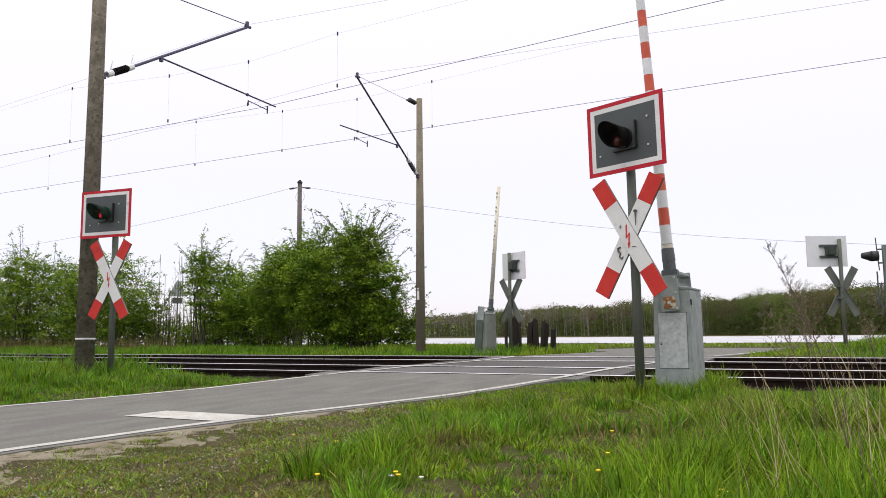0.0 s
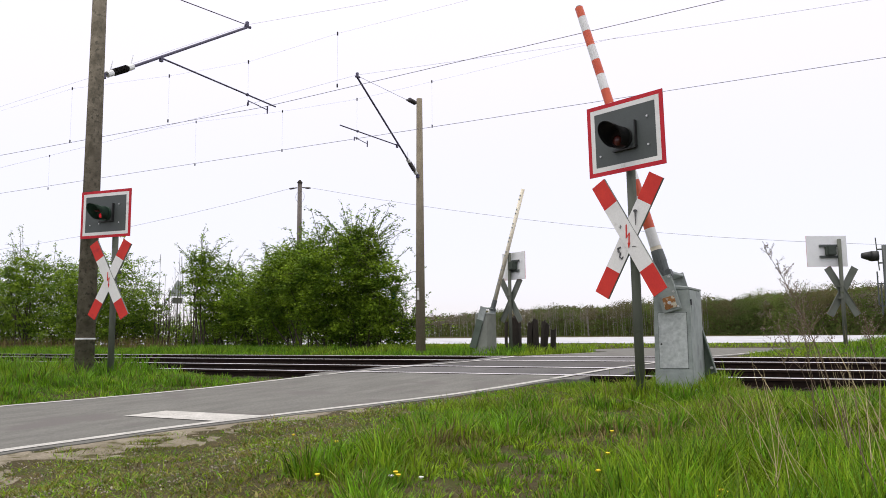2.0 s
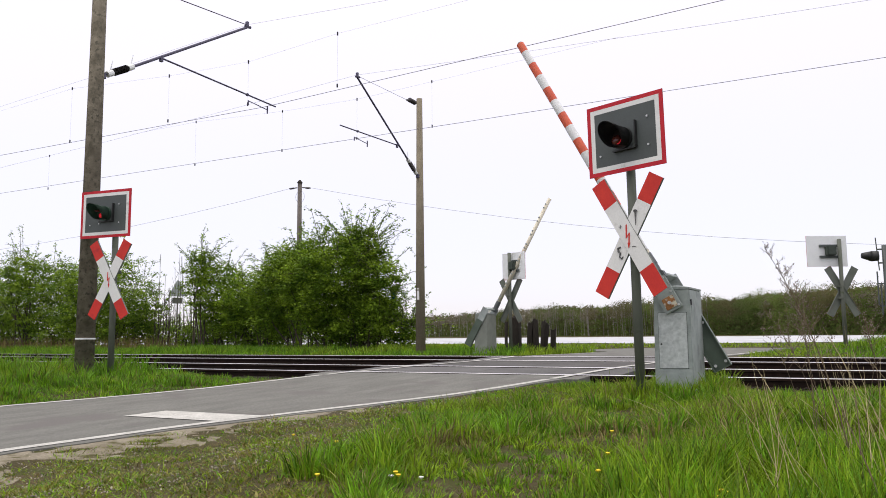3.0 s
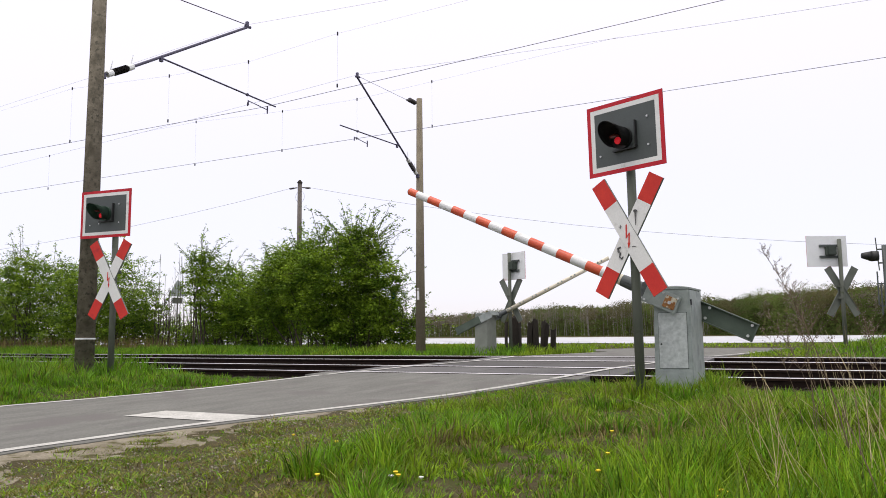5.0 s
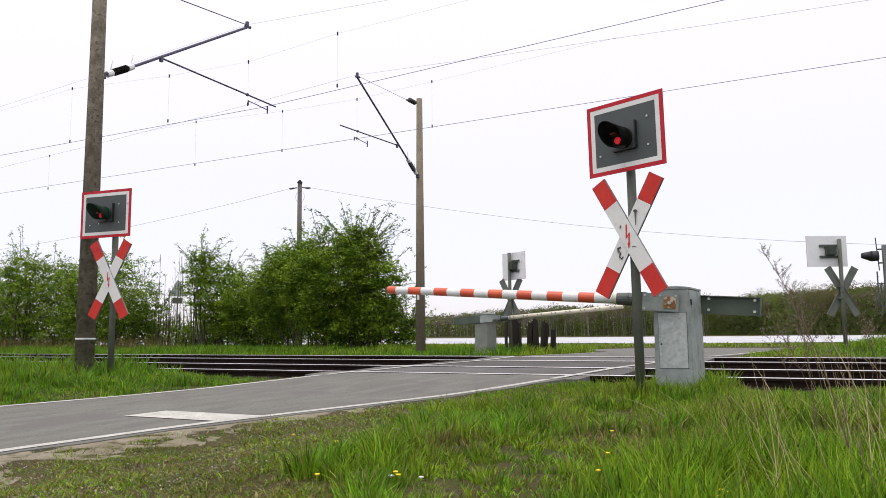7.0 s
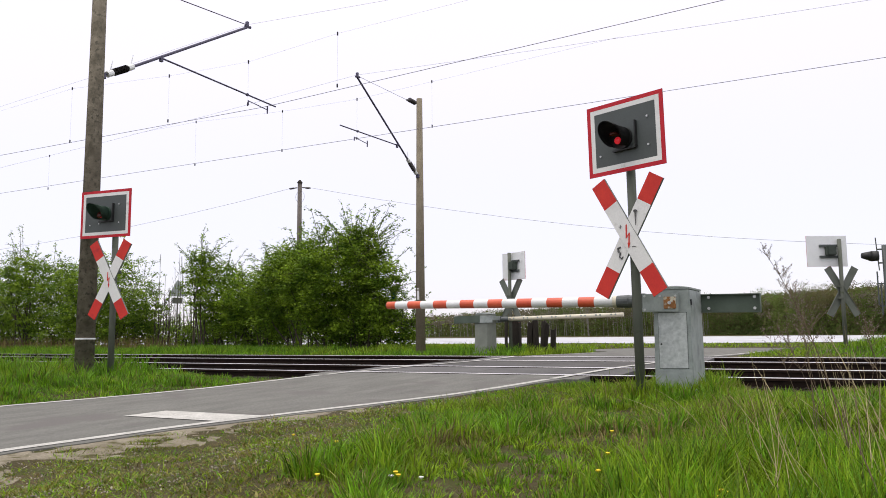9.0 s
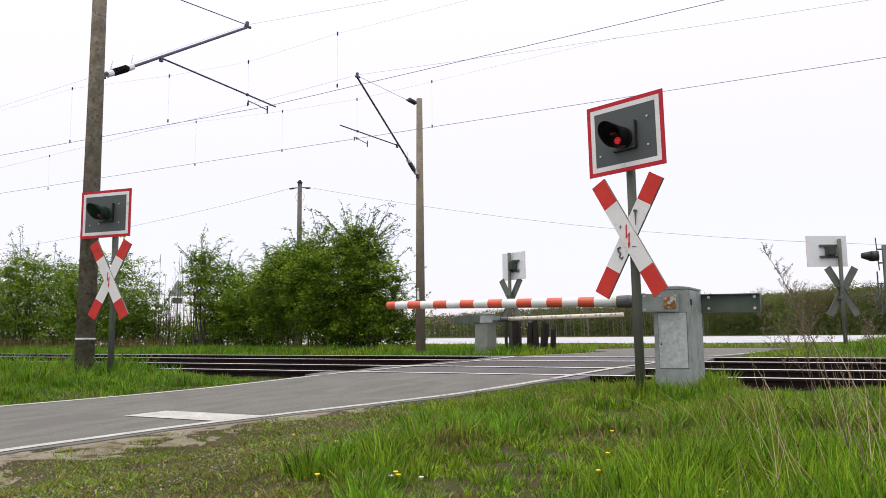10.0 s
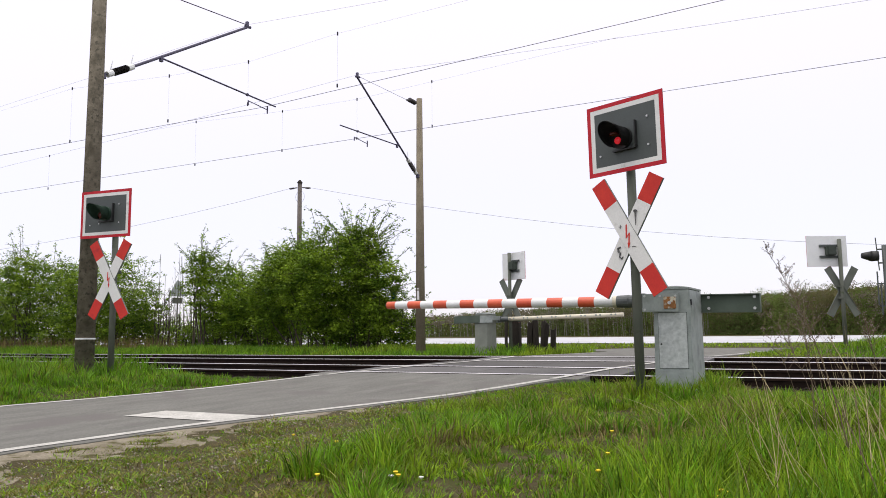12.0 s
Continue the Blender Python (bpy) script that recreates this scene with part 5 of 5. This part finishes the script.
def woods():
    """Far wood: trunks, crowns of leaf clumps with an uneven top, bare twigs among them, undergrowth along its edge."""
    lots = {"wood_leaf": [], "wood_dull": [], "wood_bare": []}
    under, deep, trunks = [], [], []
    line_x = [-480, -330, -216, -110, -36, 0, 40, 110]
    line_y = [600, 500, 428, 350, 291, 228, 195, 160]
    for k in range(450):
        s = (k + rng.random()) / 450
        x = np.interp(s, [0, 0.08, 0.26, 0.56, 0.90, 1.0], [-480, -260, -160, -50, 22, 110])
        back = rng.random() ** 1.2 * 45
        y = np.interp(x, line_x, line_y) + back
        tall = 0.74 + 0.18 * float(patchy(x, y * 0.3, 9.0)) + 0.14 * rng.random()
        h = np.interp(x, [-480, -216, -120, -36, 0, 40], [18, 18.0, 17.5, 16.6, 15, 16]) * tall + back * 0.04
        wid = h * rng.uniform(0.16, 0.27)
        p = np.interp(x, [-216, -150, -40, 0, 40], [0.75, 0.4, 0.14, 0.12, 0.14])
        kind = "wood_bare" if rng.random() < p else ("wood_dull" if patchy(x, y, 14.0) + 0.4 * rng.random() > 0.84 else "wood_leaf")
        clumps, per = (14, 42)
        d = rng.normal(size=(clumps, 3))
        d /= np.linalg.norm(d, axis=1)[:, None]
        c = d * (rng.random(clumps) ** 0.4)[:, None] * np.array([wid, wid, h * 0.30]) + np.array([x, y, h * 0.64])
        r = rng.uniform(0.5, 1.05, (clumps, 1, 1)) * h / 14
        q = (c[:, None] + rng.normal(size=(clumps, per, 3)) * r * np.array([1.0, 1.0, 0.62])).reshape(-1, 3)
        lots[kind].append(q)
        m = 150
        under.append(np.stack([x + rng.uniform(-5, 5, m), y + rng.uniform(-3, 3, m), h * 0.48 * rng.random(m) ** 1.1], -1))
        deep.append(np.stack([x + rng.uniform(-6, 6, 70), y + 14 + rng.uniform(-3, 6, 70), h * 0.86 * rng.random(70)], -1))
        trunks.append((x, y - 2.5, h, 0.10 + 0.10 * rng.random()))
    for kind, size, label in (("wood_leaf", 0.21, "distant wood in fresh green spring leaf"), ("wood_dull", 0.21, "distant trees in dull olive-brown bud"), ("wood_bare", 0.17, "distant bare grey-brown treetops")):
        tagged(cards("woods", np.concatenate(lots[kind]), size, M[kind], None), label, "wood", kind="stuff")
    tagged(cards("woods", np.concatenate(deep), 1.05, M["wood_dull"], None), "dim inside of the distant wood", "wood", kind="stuff")
    tagged(cards("undergrowth", np.concatenate(under), 0.30, M["wood_leaf"], None), "dark undergrowth along the edge of the wood", "undergrowth", kind="stuff")

    def fill(bm):
        for x, y, h, r in trunks[:260]:
            tube(bm, (x, y, -1), (x + rng.uniform(-0.5, 0.5), y - 2, h * 0.85), r, r * 0.3, 5, False)
    tagged(shaped("wood_trunks", fill, M["birch"]), "pale slender trunks at the edge of the wood", "wood", kind="stuff")


woods()

# ---- old wooden posts beside the far sign ----
old = [(-8.72, 20.6, 0.86, 0.06, 0.02), (-8.58, 20.75, 0.90, 0.11, -0.03), (-8.28, 20.35, 0.98, 0.15, 0.0), (-8.06, 20.75, 0.84, 0.11, 0.06), (-7.93, 20.8, 0.88, 0.08, 0.0), (-7.83, 20.7, 0.93, 0.10, -0.03), (-7.71, 20.85, 0.88, 0.10, 0.08), (-7.62, 20.8, 0.80, 0.08, 0.10), (-7.44, 20.95, 0.64, 0.11, 0.04)]
for x, y, h, w, ln in old:
    def fill(bm):
        vs = box(bm, (0, 0, h / 2 - 0.1), (w * 1.25, w * 0.9, h + 0.2))
        bmesh.ops.subdivide_edges(bm, edges=bm.edges[:], cuts=3, use_grid_fill=True)
        for v in bm.verts:
            k = noise.noise(v.co * 6 + Vector((x * 7, 0, 0)))
            v.co.x += 0.03 * k + ln * v.co.z
            v.co.z += (0.14 * noise.noise(Vector((v.co.x * 25 + x, 3, 1)))) if v.co.z > h * 0.9 else 0
    ob = shaped("fence_post", fill, M["old_wood"])
    ob.location = (x, y, 0.08)
    tagged(ob, "rotten dark timber post in the grass", "post", "rotten posts by the far sign")

verge_near()
verge_other()
dead_grass()
stones()


# ---- flowers ----
def dandelion(x, y, h, white=False):
    z = float(ground_z(x, y))
    t = thing("dandelion", pose(x, y, z), "white seed head in the grass" if white else "yellow dandelion in the grass", "flower", "dandelions of the verge")
    shaped("stem", lambda bm: tube(bm, (0, 0, -0.02), (0.01, 0, h), 0.003, n=6), M["grass_pale"], t)

    def head(bm):
        for k in range(26):
            a = k * 2.4
            r = 0.003 + 0.008 * (k / 26) ** 0.5
            tube(bm, (0.01, 0, h), (0.01 + math.cos(a) * r, math.sin(a) * r, h + 0.012 - 0.2 * (r - 0.006)), 0.0015, 0.0035, 4)
    shaped("flower_head", head, M["white"] if white else M["yellow"], t)


for x, y, h, wh in ((-1.29, 4.6, 0.12, False), (-1.09, 3.79, 0.12, False), (-1.02, 3.39, 0.1, False), (-0.5, 3.32, 0.14, False), (-0.48, 3.3, 0.14, False), (-0.5, 3.23, 0.13, False), (-0.44, 3.23, 0.13, False), (-0.42, 3.26, 0.12, False),
                    (-2.6, 3.66, 0.09, False), (-1.84, 3.04, 0.09, False), (-1.87, 3.05, 0.07, True), (-1.76, 3.13, 0.06, True), (-3.44, 4.34, 0.06, False), (-1.82, 3.03, 0.08, False), (-2.15, 2.88, 0.08, False)):
    dandelion(x, y, h - 0.035, wh)


# ---- dry stalks ----
def stalk_path(foot, top, bow, n=7):
    a, b = Vector(foot), Vector(top)
    return [a.lerp(b, i / n) + Vector(bow) * (4 * (i / n) * (1 - i / n)) for i in range(n + 1)]


def stalk(name, foot, top, bow, r, material, label, twigs=0, buds=0, seed=0):
    rnd = random.Random(seed)
    t = thing(name, Matrix.Translation(foot), label, "dry stalk", "dry stalks in the grass")
    path = stalk_path((0, 0, -0.05), Vector(top) - Vector(foot), bow)

    def stem(bm):
        k = len(path) - 1
        sweep(bm, path, [r * (1 - 0.75 * i / k) for i in range(k + 1)], 6)
    shaped("stem", stem, M[material], t)
    if twigs:
        ends = []

        def side(bm):
            for j in range(twigs):
                s = rnd.uniform(0.45, 1.0)
                i = min(int(s * 7), 6)
                a = path[i].lerp(path[i + 1], s * 7 - i)
                ln = rnd.uniform(0.06, 0.18) * (1.15 - s)
                d = Vector((rnd.uniform(-1, 1), rnd.uniform(-1, 1), rnd.uniform(0.5, 1.3))).normalized()
                b = a + d * ln * 1.6
                tube(bm, a, b, 0.0010, 0.0006, 4, False)
                ends.append((a, b))
        tagged(shaped("side_twig", side, M[material], t), kind="stuff")

        def bud(bm):
            for a, b in ends:
                for j in range(buds):
                    p = a.lerp(b, rnd.uniform(0.35, 1.05)) + Vector((rnd.uniform(-1, 1), rnd.uniform(-1, 1), rnd.uniform(-1, 1))) * 0.006
                    bmesh.ops.create_icosphere(bm, subdivisions=1, radius=rnd.uniform(0.0011, 0.0027), matrix=Matrix.Translation(p))
        tagged(shaped("seed_bud", bud, M["bud"], t, "small dry seed buds"), kind="stuff")
    return t


weed = stalk("tall_weed", (-0.033, 3.62, 0.145), (-0.309, 3.62, 0.927), (0.03, 0, 0.03), 0.0034, "stalk_dark", "tall dry weed with small dark seed buds", 52, 6, 3)
weeds = [weed]
for i, (f, tp, bw, tw) in enumerate((
        ((-0.151, 3.8, 0.179), (-0.244, 3.8, 0.863), (0.02, 0, 0.02), 30),
        ((-0.17, 4.0, 0.171), (-0.227, 4.0, 0.797), (0.02, 0, 0.02), 22),
        ((-0.131, 3.7, 0.213), (-0.309, 3.7, 0.634), (0.02, 0, 0.02), 24),
        ((-0.211, 3.9, 0.204), (-0.353, 3.9, 0.573), (0.02, 0, 0.02), 18),
        ((-0.111, 3.75, 0.197), (-0.196, 3.75, 0.67), (0.02, 0, 0.02), 16),
        ((0.101, 4.0, 0.231), (0.04, 4.0, 0.684), (0.02, 0, 0.02), 22),
        ((0.04, 4.2, 0.2), (0.099, 4.2, 0.595), (0.02, 0, 0.02), 14),
        ((-0.043, 4.1, 0.193), (-0.082, 4.1, 0.531), (0.02, 0, 0.02), 10))):
    weeds.append(stalk("tall_weed", f, tp, bw, 0.0017, "stalk_dark", "dry branching weed with pale seed buds", tw, 6, 20 + i))
for i in range(60):
    rnd = random.Random(100 + i)
    y = rnd.uniform(3.1, 5.2)
    x = rnd.uniform(-0.05, 0.2) * y - 0.05
    if x > 0.12 * y + 0.15:
        x = 0.02 * y
    h = rnd.uniform(0.25, 0.75)
    dx = rnd.uniform(-0.28, 0.06)
    stalk("dry_stalk", (x, y, float(ground_z(x, y))), (x + dx, y + rnd.uniform(-0.1, 0.1), float(ground_z(x, y)) + h), (rnd.uniform(-0.06, 0.06), 0, 0.02), rnd.uniform(0.0012, 0.0026), "stalk" if rnd.random() < 0.75 else "stalk_dark", "bleached dry grass stalk leaning in the verge")
stalk("dry_stalk", (-0.52, 6.9, -0.05), (-0.74, 7.1, 0.30), (0.0, 0, 0.03), 0.004, "stalk", "bleached dry grass stalk leaning in the verge")
for i, (x, y, dx, h) in enumerate(((-0.30, 3.9, -0.22, 0.42), (-0.42, 4.1, -0.06, 0.45), (-0.36, 3.7, 0.05, 0.40), (-0.8, 5.2, -0.35, 0.30), (-1.0, 5.6, -0.5, 0.22))):
    stalk("dry_stalk", (x, y, float(ground_z(x, y))), (x + dx, y, float(ground_z(x, y)) + h), (0.03, 0, 0.03), 0.0028, "stalk", "bleached dry grass stalk leaning in the verge")

for f, tp, bow, mt in (
        ((-0.278, 3.3, -0.06), (-0.325, 3.4, 0.395), 0.01, 'stalk'),
        ((-0.617, 4.6, -0.014), (-0.71, 4.6, 0.105), 0.03, 'stalk'),
        ((-0.359, 3.2, -0.052), (-0.422, 3.25, 0.108), 0.01, 'stalk'),
        ((-0.24, 4.0, 0.02), (-0.327, 4.0, 0.246), 0.02, 'stalk'),
        ((-0.125, 3.9, 0.057), (-0.278, 3.9, 0.268), 0.02, 'stalk'),
        ((-0.235, 3.2, -0.038), (-0.283, 3.3, 0.197), 0.02, 'stalk'),
        ((-0.313, 3.6, 0.006), (-0.251, 3.6, 0.176), 0.0, 'stalk'),
        ((0.075, 3.0, 0.046), (-0.113, 3.1, 0.458), 0.01, 'stalk_dark'),
        ((-0.019, 3.7, 0.201), (-0.065, 3.7, 0.394), 0.0, 'stalk'),
        ((0.104, 3.6, 0.225), (-0.025, 3.6, 0.374), 0.02, 'stalk'),
        ((0.085, 3.8, 0.215), (0.109, 3.8, 0.461), 0.0, 'stalk'),
        ((-0.379, 4.1, -0.023), (-1.426, 6.2, 0.032), 0.02, 'stalk_dark'),
        ((0.009, 3.5, 0.183), (-0.015, 3.6, 0.442), 0.01, 'stalk_dark'),
        ((0.044, 3.4, 0.153), (0.04, 3.5, 0.424), 0.0, 'stalk')):
    stalk("dry_stalk", (f[0], f[1], f[2] - 0.05), tp, (bow, 0, bow), 0.0021 if mt == "stalk" else 0.0032, mt, "bleached dry stalk leaning over the verge" if mt == "stalk" else "brown woody stalk leaning over the verge")


# ---- motions ----
BOOM = [(0, 86.5), (0.5, 85.6), (1.0, 83.0), (1.5, 79.8), (2.0, 75.1), (2.5, 69.4), (3.0, 62.2), (3.2, 58.9), (3.7, 49.9), (4.2, 40.0), (4.8, 28.5), (5.0, 25.1), (5.5, 17.7), (6.0, 11.5), (6.5, 7.7), (7.0, 4.3), (7.2, 3.3), (7.7, 1.8), (8.2, 1.2), (8.8, 1.1), (12, 1.1)]


def blink(shutter, lit):
    """The added cap hangs shut for the dark lamp, and swings up while it is lit (stretches in seconds)."""
    x, y, z = shutter["pivot"]
    turn = shutter["turn"]

    def at(a):
        return Matrix.Translation((x, y, z)) @ Matrix.Rotation(turn, 4, "Z") @ Matrix.Rotation(radians(a), 4, "X")
    rows = [(0.0, at(-85 if lit[0][0] <= 0 else 0))]
    for a, b in lit:
        if a > 0:
            rows += [(a, at(0)), (a + 0.1, at(-85))]
        if b < 11.9:
            rows += [(b, at(-85)), (b + 0.1, at(0))]
    if rows[-1][0] < 11.99:
        rows.append((12.0, rows[-1][1]))
    walk(shutter, rows)


def motions():
    walk(near_arm, [(t, pose(0, 0, ZN, 0, a - 0.35, 0)) for t, a in BOOM])
    walk(far_arm, [(t, pose(0, 0, ZF, 0, a - 1.6 * min(1, a / 60), 0)) for t, a in BOOM])
    near_shutter["turn"], left_shutter["turn"] = radians(-19), radians(7)
    sway = [(0, 1.0), (0.5, -0.2), (1, -0.1), (1.5, 0.4), (2, 0.1), (2.5, 0.0), (3, 0.2), (3.8, -0.4), (4.5, -0.3), (5, -0.7), (5.5, -1.7), (6, -2.1), (6.5, -1.0), (7, -0.7), (7.4, -0.2), (8.2, -0.6), (8.8, -0.4), (9.5, -0.6), (10, -0.2), (10.5, -0.1), (11.2, 0.5), (12, 0.4)]
    for k, w in enumerate(weeds):
        walk(w, [(t, Matrix.Translation(w.location) @ pose(0, 0, 0, 0.3 * a * (-1) ** k, a * (1.0 - 0.12 * k), 0)) for t, a in sway])
    blink(near_shutter, [(0.03 + 0.983 * k, 0.66 + 0.983 * k) for k in range(13)])
    blink(left_shutter, [(0.0, 0.13)] + [(0.62 + 0.983 * k, 1.08 + 0.983 * k) for k in range(12)])


motions()
